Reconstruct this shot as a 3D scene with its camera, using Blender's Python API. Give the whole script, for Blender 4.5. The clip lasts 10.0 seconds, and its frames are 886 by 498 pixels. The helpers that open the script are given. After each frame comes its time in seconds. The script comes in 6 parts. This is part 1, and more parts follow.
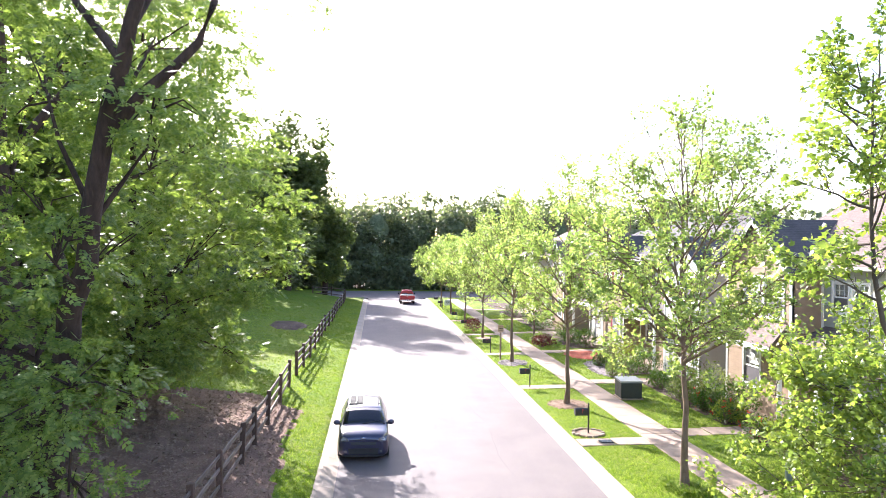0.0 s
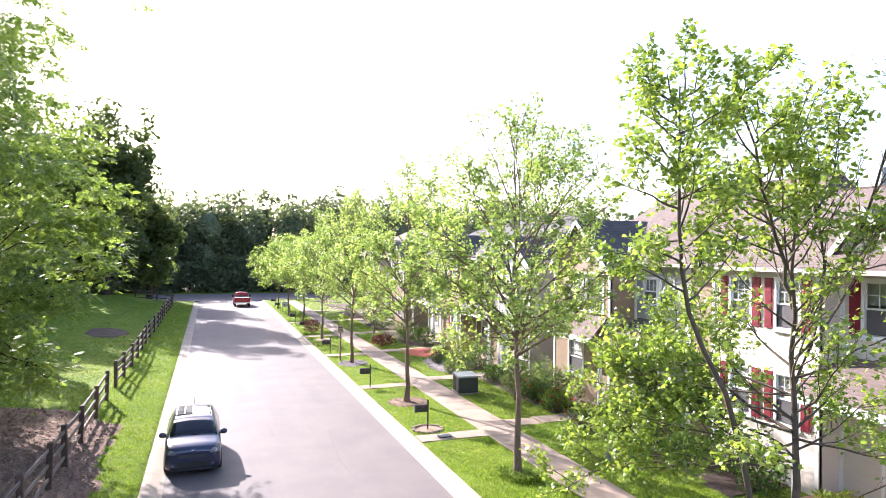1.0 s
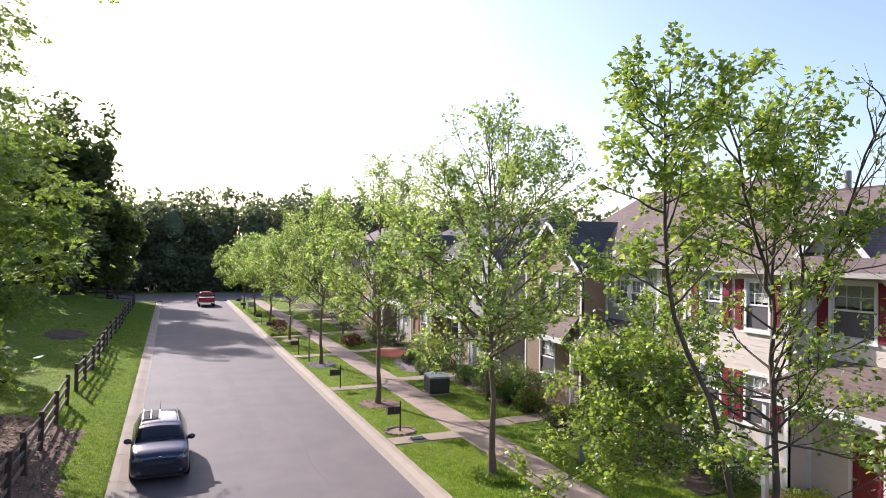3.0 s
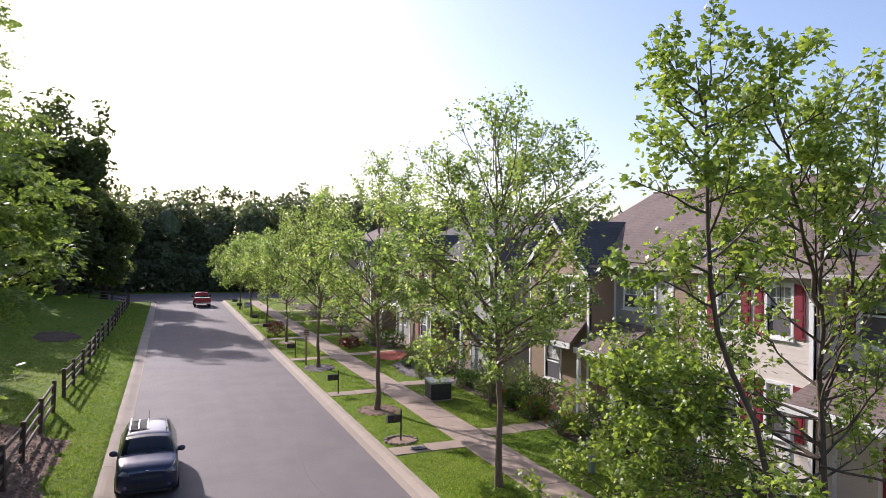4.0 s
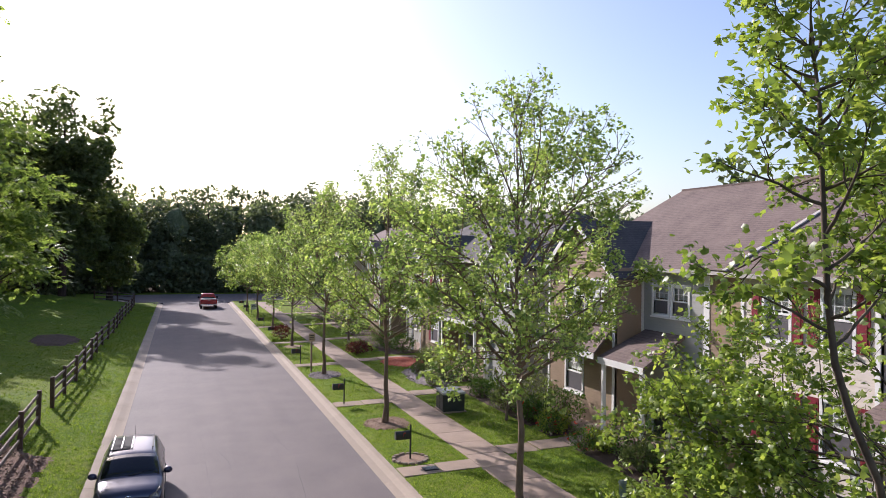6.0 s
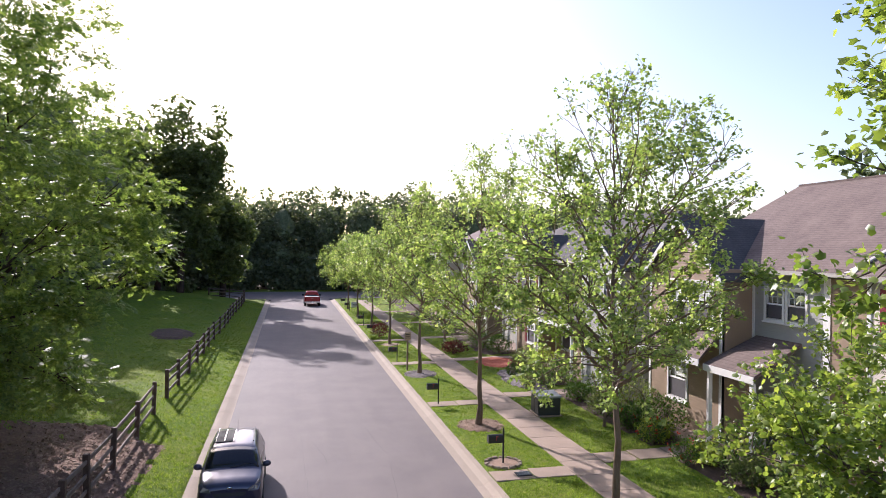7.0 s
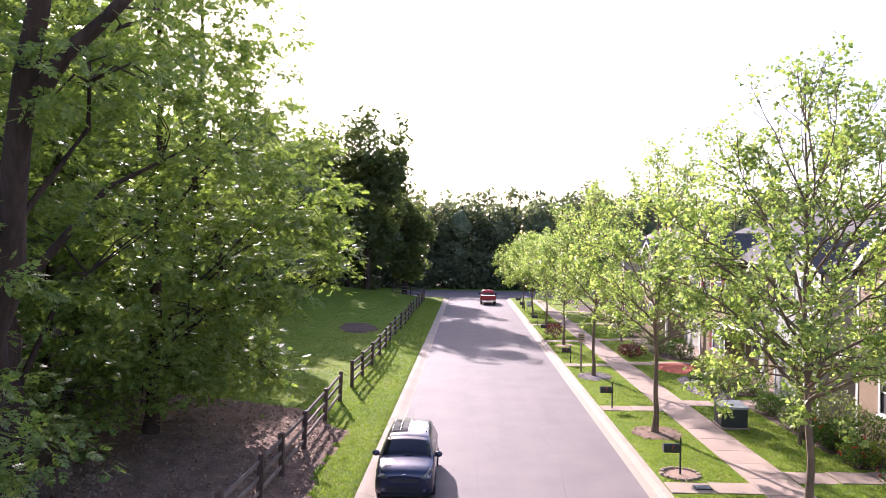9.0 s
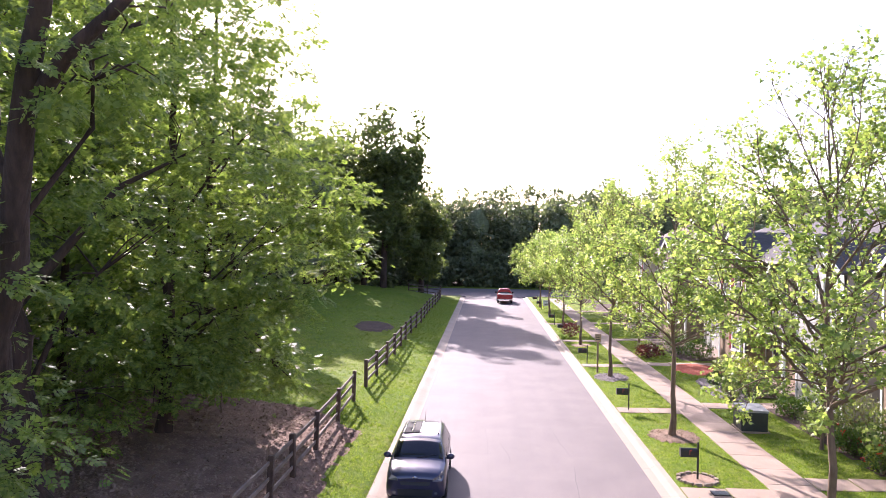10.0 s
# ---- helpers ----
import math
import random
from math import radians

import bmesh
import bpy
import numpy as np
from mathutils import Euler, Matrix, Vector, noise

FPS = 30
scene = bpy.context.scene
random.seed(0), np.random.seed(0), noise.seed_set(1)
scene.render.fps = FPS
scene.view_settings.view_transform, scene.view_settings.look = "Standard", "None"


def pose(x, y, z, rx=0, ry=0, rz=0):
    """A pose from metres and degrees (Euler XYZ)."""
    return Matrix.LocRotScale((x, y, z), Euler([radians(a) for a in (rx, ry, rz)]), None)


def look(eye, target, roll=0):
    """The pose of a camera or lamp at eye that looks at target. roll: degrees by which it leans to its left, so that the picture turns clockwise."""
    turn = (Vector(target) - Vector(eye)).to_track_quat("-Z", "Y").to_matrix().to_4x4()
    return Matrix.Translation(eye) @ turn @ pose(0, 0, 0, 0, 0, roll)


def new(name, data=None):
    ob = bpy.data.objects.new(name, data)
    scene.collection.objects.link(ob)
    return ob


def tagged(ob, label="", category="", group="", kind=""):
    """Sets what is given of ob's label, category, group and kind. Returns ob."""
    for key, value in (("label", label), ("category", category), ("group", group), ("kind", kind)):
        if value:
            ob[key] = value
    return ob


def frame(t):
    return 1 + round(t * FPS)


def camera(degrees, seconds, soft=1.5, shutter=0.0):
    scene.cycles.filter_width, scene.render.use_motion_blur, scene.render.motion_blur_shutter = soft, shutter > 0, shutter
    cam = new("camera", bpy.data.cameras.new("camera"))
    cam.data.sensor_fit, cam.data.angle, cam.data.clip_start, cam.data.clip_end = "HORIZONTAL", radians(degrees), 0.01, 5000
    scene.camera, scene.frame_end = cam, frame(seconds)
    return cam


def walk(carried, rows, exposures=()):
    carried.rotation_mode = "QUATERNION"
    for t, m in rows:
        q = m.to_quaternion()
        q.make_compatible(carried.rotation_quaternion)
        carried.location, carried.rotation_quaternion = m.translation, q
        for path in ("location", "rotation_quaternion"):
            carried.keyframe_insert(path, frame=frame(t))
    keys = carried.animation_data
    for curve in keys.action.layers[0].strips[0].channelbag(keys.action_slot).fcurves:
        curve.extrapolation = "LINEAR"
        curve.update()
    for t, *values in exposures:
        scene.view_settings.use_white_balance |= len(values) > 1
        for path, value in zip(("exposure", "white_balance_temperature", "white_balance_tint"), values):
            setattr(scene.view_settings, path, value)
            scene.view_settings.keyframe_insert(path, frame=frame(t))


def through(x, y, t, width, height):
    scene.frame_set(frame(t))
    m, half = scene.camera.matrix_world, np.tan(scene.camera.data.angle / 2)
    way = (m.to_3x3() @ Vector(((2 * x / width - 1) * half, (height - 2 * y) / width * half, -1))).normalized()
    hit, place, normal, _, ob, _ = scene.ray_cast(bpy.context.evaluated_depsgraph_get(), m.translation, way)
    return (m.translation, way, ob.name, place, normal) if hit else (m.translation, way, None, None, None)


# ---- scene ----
cam = camera(67.0, 10.0, soft=0.6)
PATH = [
    (0, (-0.003, -0.26, 7.54), (0.193, 1.731, 7.544), 0.7),
    (0.5, (0.167, -0.151, 7.56), (0.599, 1.802, 7.563), 0.6),
    (1, (0.033, -0.079, 7.491), (0.693, 1.809, 7.501), 0.5),
    (1.5, (-0.036, -0.018, 7.534), (0.68, 1.85, 7.542), 0.5),
    (2, (-0.109, 0.005, 7.557), (0.628, 1.864, 7.564), 0.6),
    (2.5, (-0.172, -0.013, 7.54), (0.576, 1.842, 7.548), 0.6),
    (4, (0.115, 1.363, 7.639), (0.875, 3.213, 7.644), 0.6),
    (4.5, (0.357, 1.967, 7.645), (1.12, 3.816, 7.649), 0.6),
    (5, (0.521, 2.57, 7.665), (1.29, 4.416, 7.67), 0.6),
    (6.3, (0.971, 3.591, 7.682), (1.656, 5.47, 7.689), 0.8),
    (6.5, (1.061, 3.666, 7.705), (1.67, 5.571, 7.708), 0.6),
    (7, (1.153, 3.705, 7.732), (1.603, 5.654, 7.731), 0.7),
    (7.5, (1.298, 3.632, 7.731), (1.625, 5.605, 7.728), 0.6),
    (8, (1.345, 3.654, 7.708), (1.555, 5.643, 7.704), 0.6),
    (8.5, (1.353, 3.673, 7.702), (1.399, 5.673, 7.696), 0.6),
    (9, (1.422, 3.579, 7.724), (1.349, 5.577, 7.716), 0.7),
    (9.5, (1.501, 3.573, 7.745), (1.395, 5.571, 7.733), 0.6),
    (10, (1.576, 3.858, 7.79), (1.45, 5.854, 7.775), 0.8),
]
walk(cam, [(t, look(eye, target, roll)) for t, eye, target, roll in PATH],
     exposures=[(0, 2.02, 6020, 19), (0.5, 1.97, 6020, 19), (1, 1.76, 6020, 20), (1.5, 1.46, 6020, 21), (2.5, 1.0, 6020, 21), (4, 0.45, 6000, 22), (5, 0.42, 6000, 22), (6.5, 0.44, 5990, 23), (7.0, 0.68, 5990, 24), (7.5, 1.03, 6020, 27), (8.5, 1.27, 6080, 31), (10, 1.5, 6120, 33)])

# ---------------------------------------------------------------- world, sun
SUN_AZ, SUN_EL = radians(21.0), radians(28.2)      # azimuth to the left of +y
SUN_DIR = Vector((-math.sin(SUN_AZ) * math.cos(SUN_EL), math.cos(SUN_AZ) * math.cos(SUN_EL), math.sin(SUN_EL)))

world = bpy.data.worlds.new("sky")
scene.world = world
world.use_nodes = True
_wt = world.node_tree
_sky = _wt.nodes.new("ShaderNodeTexSky")
_sky.sky_type = "NISHITA"
_sky.sun_disc = False
_sky.sun_elevation = SUN_EL
_sky.sun_rotation = -SUN_AZ
_sky.air_density, _sky.dust_density, _sky.ozone_density = 1.0, 2.2, 1.0
_wt.links.new(_sky.outputs[0], _wt.nodes["Background"].inputs["Color"])
_wt.nodes["Background"].inputs["Strength"].default_value = 0.15

_sun = bpy.data.lights.new("sun", "SUN")
_sun.energy, _sun.angle, _sun.color = 5.0, radians(0.6), (1.0, 0.93, 0.82)
sun = new("sun", _sun)
sun.matrix_world = look(SUN_DIR * 80, (0, 0, 0))

# ---------------------------------------------------------------- materials
def nodes_of(name):
    m = bpy.data.materials.new(name)
    m.use_nodes = True
    nt = m.node_tree
    return m, nt, nt.nodes["Principled BSDF"]


def ramp(nt, fac, stops):
    r = nt.nodes.new("ShaderNodeValToRGB")
    els = r.color_ramp.elements
    while len(els) < len(stops):
        els.new(0.5)
    for e, (p, c) in zip(els, stops):
        e.position, e.color = p, (*c, 1)
    nt.links.new(fac, r.inputs[0])
    return r.outputs[0]


def noise_of(nt, scale, detail=4, rough=0.55, stretch=None, kind="Object"):
    tc = nt.nodes.new("ShaderNodeTexCoord")
    n = nt.nodes.new("ShaderNodeTexNoise")
    n.inputs["Scale"].default_value, n.inputs["Detail"].default_value, n.inputs["Roughness"].default_value = scale, detail, rough
    src = tc.outputs[kind]
    if stretch:
        mp = nt.nodes.new("ShaderNodeMapping")
        mp.inputs["Scale"].default_value = stretch
        nt.links.new(src, mp.inputs[0])
        src = mp.outputs[0]
    nt.links.new(src, n.inputs["Vector"])
    return n.outputs["Fac"]


def mixed(nt, fac, a, b, mode="MIX"):
    m = nt.nodes.new("ShaderNodeMix")
    m.data_type, m.blend_type = "RGBA", mode
    for sock, v in ((m.inputs[0], fac), (m.inputs[6], a), (m.inputs[7], b)):
        if hasattr(v, "is_linked"):
            nt.links.new(v, sock)
        elif isinstance(v, (int, float)):
            sock.default_value = v
        else:
            sock.default_value = (*v, 1)
    return m.outputs[2]


def bumped(nt, bsdf, height, strength, distance=0.02):
    b = nt.nodes.new("ShaderNodeBump")
    b.inputs["Strength"].default_value, b.inputs["Distance"].default_value = strength, distance
    nt.links.new(height, b.inputs["Height"])
    nt.links.new(b.outputs[0], bsdf.inputs["Normal"])


def surface(name, dark, light, fine=30.0, coarse=1.2, rough=0.8, bump=0.4, dist=0.01, stretch=None, spec=0.4, metal=0.0, vary=0.0, kind="Object"):
    """A surface with fine grain and coarse stains between two colours; vary: lightness by piece."""
    m, nt, b = nodes_of(name)
    f = noise_of(nt, fine, 5, 0.6, stretch, kind)
    c = noise_of(nt, coarse, 4, 0.6, None, kind)
    mid = tuple((p + q) / 2 for p, q in zip(dark, light))
    a = ramp(nt, f, [(0.3, dark), (0.7, light)])
    d = ramp(nt, c, [(0.3, dark), (0.5, mid), (0.72, light)])
    col = mixed(nt, 0.5, a, d)
    if vary:
        oi = nt.nodes.new("ShaderNodeObjectInfo")
        v = ramp(nt, oi.outputs["Random"], [(0.0, (1 - vary,) * 3), (1.0, (1 + vary,) * 3)])
        col = mixed(nt, 1.0, col, v, "MULTIPLY")
    nt.links.new(col, b.inputs["Base Color"])
    b.inputs["Roughness"].default_value, b.inputs["Metallic"].default_value = rough, metal
    b.inputs["Specular IOR Level"].default_value = spec
    if bump:
        bumped(nt, b, f, bump, dist)
    return m


def leafy(name, stops, through=0.45, gloss=0.4, tint=(1.25, 1.27, 0.7)):
    """Leaves: lit from the front and through the blade, tone by leaf."""
    m, nt, b = nodes_of(name)
    g = nt.nodes.new("ShaderNodeNewGeometry")
    col = ramp(nt, g.outputs["Random Per Island"], stops)
    big = noise_of(nt, 0.35, 2)
    col = mixed(nt, 1.0, col, ramp(nt, big, [(0.3, (0.8, 0.85, 0.8)), (0.7, (1.15, 1.12, 1.05))]), "MULTIPLY")
    nt.links.new(col, b.inputs["Base Color"])
    b.inputs["Roughness"].default_value = 0.42
    b.inputs["Specular IOR Level"].default_value = gloss
    t = nt.nodes.new("ShaderNodeBsdfTranslucent")
    nt.links.new(mixed(nt, 1.0, col, tint, "MULTIPLY"), t.inputs["Color"])
    mx = nt.nodes.new("ShaderNodeMixShader")
    mx.inputs[0].default_value = through
    nt.links.new(b.outputs[0], mx.inputs[1])
    nt.links.new(t.outputs[0], mx.inputs[2])
    nt.links.new(mx.outputs[0], nt.nodes["Material Output"].inputs["Surface"])
    return m


def plain(name, color, rough=0.5, metal=0.0, spec=0.5, coat=0.0):
    m, nt, b = nodes_of(name)
    f = noise_of(nt, 9.0, 4)
    nt.links.new(ramp(nt, f, [(0.25, tuple(c * 0.88 for c in color)), (0.75, tuple(min(1, c * 1.08) for c in color))]), b.inputs["Base Color"])
    b.inputs["Roughness"].default_value, b.inputs["Metallic"].default_value = rough, metal
    b.inputs["Specular IOR Level"].default_value = spec
    b.inputs["Coat Weight"].default_value = coat
    b.inputs["Coat Roughness"].default_value = 0.04
    return m


def glass(name, color=(0.9, 0.95, 0.95), rough=0.01):
    m, nt, b = nodes_of(name)
    b.inputs["Base Color"].default_value = (*color, 1)
    b.inputs["Roughness"].default_value = rough
    b.inputs["Transmission Weight"].default_value = 1.0
    b.inputs["IOR"].default_value = 1.45
    return m


def asphalt_material():
    m, nt, b = nodes_of("asphalt")
    fine = noise_of(nt, 95.0, 4, 0.7)
    stain = noise_of(nt, 0.5, 5, 0.6)
    lanes = noise_of(nt, 0.9, 3, 0.6, (1.0, 0.045, 1.0))
    col = ramp(nt, fine, [(0.3, (0.084, 0.070, 0.069)), (0.7, (0.182, 0.153, 0.151))])
    col = mixed(nt, 1.0, col, ramp(nt, stain, [(0.3, (0.85, 0.85, 0.86)), (0.7, (1.1, 1.09, 1.07))]), "MULTIPLY")
    col = mixed(nt, 1.0, col, ramp(nt, lanes, [(0.35, (0.95, 0.95, 0.955)), (0.65, (1.04, 1.035, 1.03))]), "MULTIPLY")
    nt.links.new(col, b.inputs["Base Color"])
    b.inputs["Roughness"].default_value = 0.78
    b.inputs["Specular IOR Level"].default_value = 0.45
    bumped(nt, b, fine, 0.35, 0.006)
    return m


def grass_material():
    m, nt, b = nodes_of("lawn")
    fine = noise_of(nt, 17.0, 7, 0.8)
    mid = noise_of(nt, 2.4, 5, 0.65)
    big = noise_of(nt, 0.23, 4, 0.6)
    col = ramp(nt, fine, [(0.30, (0.045, 0.070, 0.012)), (0.5, (0.136, 0.194, 0.032)), (0.72, (0.262, 0.326, 0.064))])
    col = mixed(nt, 1.0, col, ramp(nt, mid, [(0.3, (0.72, 0.80, 0.70)), (0.7, (1.18, 1.12, 1.0))]), "MULTIPLY")
    col = mixed(nt, 1.0, col, ramp(nt, big, [(0.35, (0.85, 0.95, 0.85)), (0.7, (1.25, 1.08, 1.0))]), "MULTIPLY")
    worn = ramp(nt, noise_of(nt, 0.55, 5, 0.7), [(0.56, (0.0, 0.0, 0.0)), (0.76, (0.4, 0.4, 0.4))])
    col = mixed(nt, worn, col, (0.27, 0.205, 0.095))
    nt.links.new(col, b.inputs["Base Color"])
    b.inputs["Roughness"].default_value = 0.85
    b.inputs["Specular IOR Level"].default_value = 0.06
    bumped(nt, b, fine, 0.9, 0.04)
    return m


ASPHALT = asphalt_material()
LAWN = grass_material()
CONCRETE = surface("concrete", (0.222, 0.163, 0.121), (0.395, 0.300, 0.232), 60, 0.8, 0.85, 0.3, 0.004, vary=0.07)
KERB_CONCRETE = surface("kerb_concrete", (0.225, 0.180, 0.140), (0.385, 0.315, 0.250), 45, 0.5, 0.85, 0.3, 0.004, vary=0.07)
LITTER = surface("forest_floor", (0.05, 0.035, 0.022), (0.16, 0.11, 0.07), 18, 0.6, 0.95, 0.8, 0.05)
MULCH = surface("mulch", (0.095, 0.050, 0.034), (0.31, 0.19, 0.135), 24, 1.0, 0.95, 1.0, 0.05)
DARK_MULCH = surface("dark_mulch", (0.035, 0.022, 0.017), (0.13, 0.085, 0.06), 26, 1.2, 0.95, 1.0, 0.05)
RED_MULCH = surface("red_mulch", (0.22, 0.045, 0.025), (0.42, 0.11, 0.06), 26, 1.2, 0.95, 1.0, 0.05)
CHIP = surface("wood_chip", (0.13, 0.082, 0.055), (0.37, 0.25, 0.175), 12, 2.0, 0.9, 0.3)
STONE = surface("grey_stone", (0.115, 0.092, 0.092), (0.31, 0.265, 0.262), 14, 2.5, 0.85, 0.6, 0.01)
PAVER = surface("edging_stone", (0.17, 0.13, 0.10), (0.33, 0.26, 0.20), 18, 2.0, 0.9, 0.5, 0.01)
FENCE_WOOD = surface("fence_wood", (0.056, 0.030, 0.022), (0.155, 0.092, 0.066), 16, 1.5, 0.75, 0.6, 0.008, (1, 0.12, 1), vary=0.25)
RAIL_WOOD = surface("rail_wood", (0.085, 0.060, 0.048), (0.25, 0.19, 0.155), 16, 1.5, 0.75, 0.6, 0.008, (1, 0.12, 1), vary=0.3)
BARK_DARK = surface("dark_bark", (0.016, 0.009, 0.007), (0.090, 0.053, 0.038), 9, 0.9, 0.95, 1.0, 0.06, (1, 1, 0.14))
BARK_YOUNG = surface("young_bark", (0.080, 0.054, 0.037), (0.265, 0.185, 0.125), 16, 1.3, 0.9, 0.7, 0.015, (1, 1, 0.22))
BARK_PALE = surface("pale_bark", (0.042, 0.030, 0.022), (0.165, 0.125, 0.092), 7, 1.6, 0.9, 0.5, 0.012, (1, 1, 0.3))
IRON = plain("black_metal", (0.018, 0.018, 0.020), 0.45, 0.0, 0.5)
LEAF_YOUNG = leafy("young_leaf", [(0.0, (0.130, 0.186, 0.064)), (0.35, (0.220, 0.295, 0.096)), (0.7, (0.330, 0.398, 0.136)), (1.0, (0.465, 0.490, 0.205))], 0.58, 0.6, (1.27, 1.38, 0.75))
LEAF_MAPLE = leafy("maple_leaf", [(0.0, (0.130, 0.195, 0.042)), (0.5, (0.215, 0.295, 0.060)), (1.0, (0.345, 0.405, 0.100))], 0.52, 0.65)
LEAF_WOOD = leafy("woodland_leaf", [(0.0, (0.120, 0.182, 0.052)), (0.5, (0.195, 0.272, 0.075)), (1.0, (0.285, 0.350, 0.110))], 0.62, 0.45, (1.25, 1.27, 0.7))
LEAF_DARK = leafy("dark_leaf", [(0.0, (0.105, 0.130, 0.062)), (0.6, (0.165, 0.198, 0.088)), (1.0, (0.215, 0.245, 0.110))], 0.58, 0.3, (1.1, 1.2, 0.6))
LEAF_FAR = leafy("far_leaf", [(0.0, (0.110, 0.128, 0.078)), (0.6, (0.165, 0.188, 0.108)), (1.0, (0.215, 0.235, 0.132))], 0.45, 0.25, (1.0, 1.1, 0.7))
# for the solids added inside crowns: their inner shade put into the colour
CANOPY_SHADE = surface("canopy_shade", (0.060, 0.074, 0.040), (0.200, 0.225, 0.115), 2.2, 0.5, 0.9, 1.0, 0.35, spec=0.1)
LEAF_SHRUB = leafy("shrub_leaf", [(0.0, (0.040, 0.090, 0.016)), (0.6, (0.075, 0.145, 0.024)), (1.0, (0.135, 0.200, 0.035))], 0.3, 0.4)
LEAF_LIME = leafy("lime_leaf", [(0.0, (0.16, 0.22, 0.03)), (1.0, (0.34, 0.38, 0.06))], 0.35, 0.35)
LEAF_RED = leafy("red_leaf", [(0.0, (0.06, 0.018, 0.018)), (1.0, (0.16, 0.045, 0.035))], 0.3, 0.35, (1.3, 0.8, 0.7))
PETAL = leafy("red_petal", [(0.0, (0.42, 0.03, 0.02)), (1.0, (0.65, 0.09, 0.05))], 0.3, 0.3, (1.2, 0.6, 0.6))
BLADE = leafy("grass_blade", [(0.0, (0.086, 0.150, 0.018)), (0.6, (0.184, 0.275, 0.040)), (1.0, (0.318, 0.372, 0.092))], 0.55, 0.08)
SIDING_CREAM = surface("cream_siding", (0.60, 0.53, 0.46), (0.72, 0.65, 0.57), 22, 0.6, 0.6, 0.1, 0.003, (1, 0.1, 1))
SIDING_TAN = surface("tan_siding", (0.25, 0.178, 0.118), (0.335, 0.245, 0.165), 22, 0.6, 0.6, 0.1, 0.003, (1, 0.1, 1))
SIDING_GREY = surface("grey_siding", (0.32, 0.32, 0.30), (0.42, 0.42, 0.39), 22, 0.6, 0.6, 0.1, 0.003, (1, 0.1, 1))
TRIM = surface("white_trim", (0.70, 0.69, 0.66), (0.82, 0.81, 0.79), 30, 1.0, 0.5, 0.05, 0.002)
SHUTTER_RED = surface("burgundy_paint", (0.165, 0.012, 0.024), (0.24, 0.022, 0.036), 25, 1.4, 0.5, 0.1, 0.002)
def coursed(m, period):
    """Faint courses up the slope of a shingled roof."""
    nt = m.node_tree
    b = nt.nodes["Principled BSDF"]
    tc, w = nt.nodes.new("ShaderNodeTexCoord"), nt.nodes.new("ShaderNodeTexWave")
    w.bands_direction, w.wave_profile = "Z", "SAW"
    w.inputs["Scale"].default_value, w.inputs["Distortion"].default_value, w.inputs["Detail Scale"].default_value = 0.314 / period, 0.6, 2.0
    nt.links.new(tc.outputs["Object"], w.inputs["Vector"])
    col = b.inputs["Base Color"].links[0].from_socket
    nt.links.new(mixed(nt, 1.0, col, ramp(nt, w.outputs["Fac"], [(0.0, (0.74, 0.74, 0.75)), (0.35, (1.0, 1.0, 1.0)), (1.0, (1.08, 1.07, 1.06))]), "MULTIPLY"), b.inputs["Base Color"])
    return m


SHINGLE = surface("brown_shingle", (0.095, 0.068, 0.060), (0.205, 0.155, 0.135), 9, 1.0, 0.92, 0.8, 0.02, (1, 0.5, 4))
# grey roof of a farther row; on the near bay gable, shade as colour
SHINGLE_DARK = surface("grey_and_shaded_shingle", (0.050, 0.046, 0.046), (0.115, 0.105, 0.102), 9, 1.0, 0.92, 0.8, 0.02, (1, 0.5, 4))
coursed(SHINGLE, 0.08)
coursed(SHINGLE_DARK, 0.08)
WINDOW_GLASS = glass("window_glass")
BLIND = plain("window_blind", (0.52, 0.50, 0.47), 0.8)
SCREEN = plain("insect_screen", (0.085, 0.078, 0.088), 0.6, 0.0, 0.6)

# ---------------------------------------------------------------- mesh helpers
def mesh_np(name, verts, faces, mats, smooth=False, mat_index=None):
    """A mesh from arrays; all faces have the same number of corners."""
    verts, faces = np.asarray(verts, np.float32), np.asarray(faces, np.int32)
    me = bpy.data.meshes.new(name)
    me.vertices.add(len(verts))
    me.vertices.foreach_set("co", verts.ravel())
    k = faces.shape[1]
    me.loops.add(faces.size)
    me.loops.foreach_set("vertex_index", faces.ravel())
    me.polygons.add(len(faces))
    me.polygons.foreach_set("loop_start", np.arange(len(faces), dtype=np.int32) * k)
    me.polygons.foreach_set("loop_total", np.full(len(faces), k, np.int32))
    if smooth:
        me.polygons.foreach_set("use_smooth", np.ones(len(faces), bool))
    for m in mats if isinstance(mats, (list, tuple)) else [mats]:
        me.materials.append(m)
    if mat_index is not None:
        me.polygons.foreach_set("material_index", np.asarray(mat_index, np.int32))
    me.update(calc_edges=True)
    me.validate()
    return me


def part(name, bm, material, parent=None, label=""):
    """Links a bmesh (or a mesh) as one mesh object under a thing or a part."""
    if isinstance(bm, bmesh.types.BMesh):
        me = bpy.data.meshes.new(name)
        bmesh.ops.recalc_face_normals(bm, faces=bm.faces)
        bm.to_mesh(me)
        bm.free()
        for m in material if isinstance(material, (list, tuple)) else [material]:
            me.materials.append(m)
    else:
        me = bm
    ob = new(name, me)
    if parent is not None:
        ob.parent = parent
    if label:
        tagged(ob, label)
    return ob


def thing(name, at, label, category, group="", turn=0.0, kind=""):
    e = new(name)
    e.matrix_basis = pose(*at, 0, 0, turn)
    return tagged(e, label, category, group, kind)


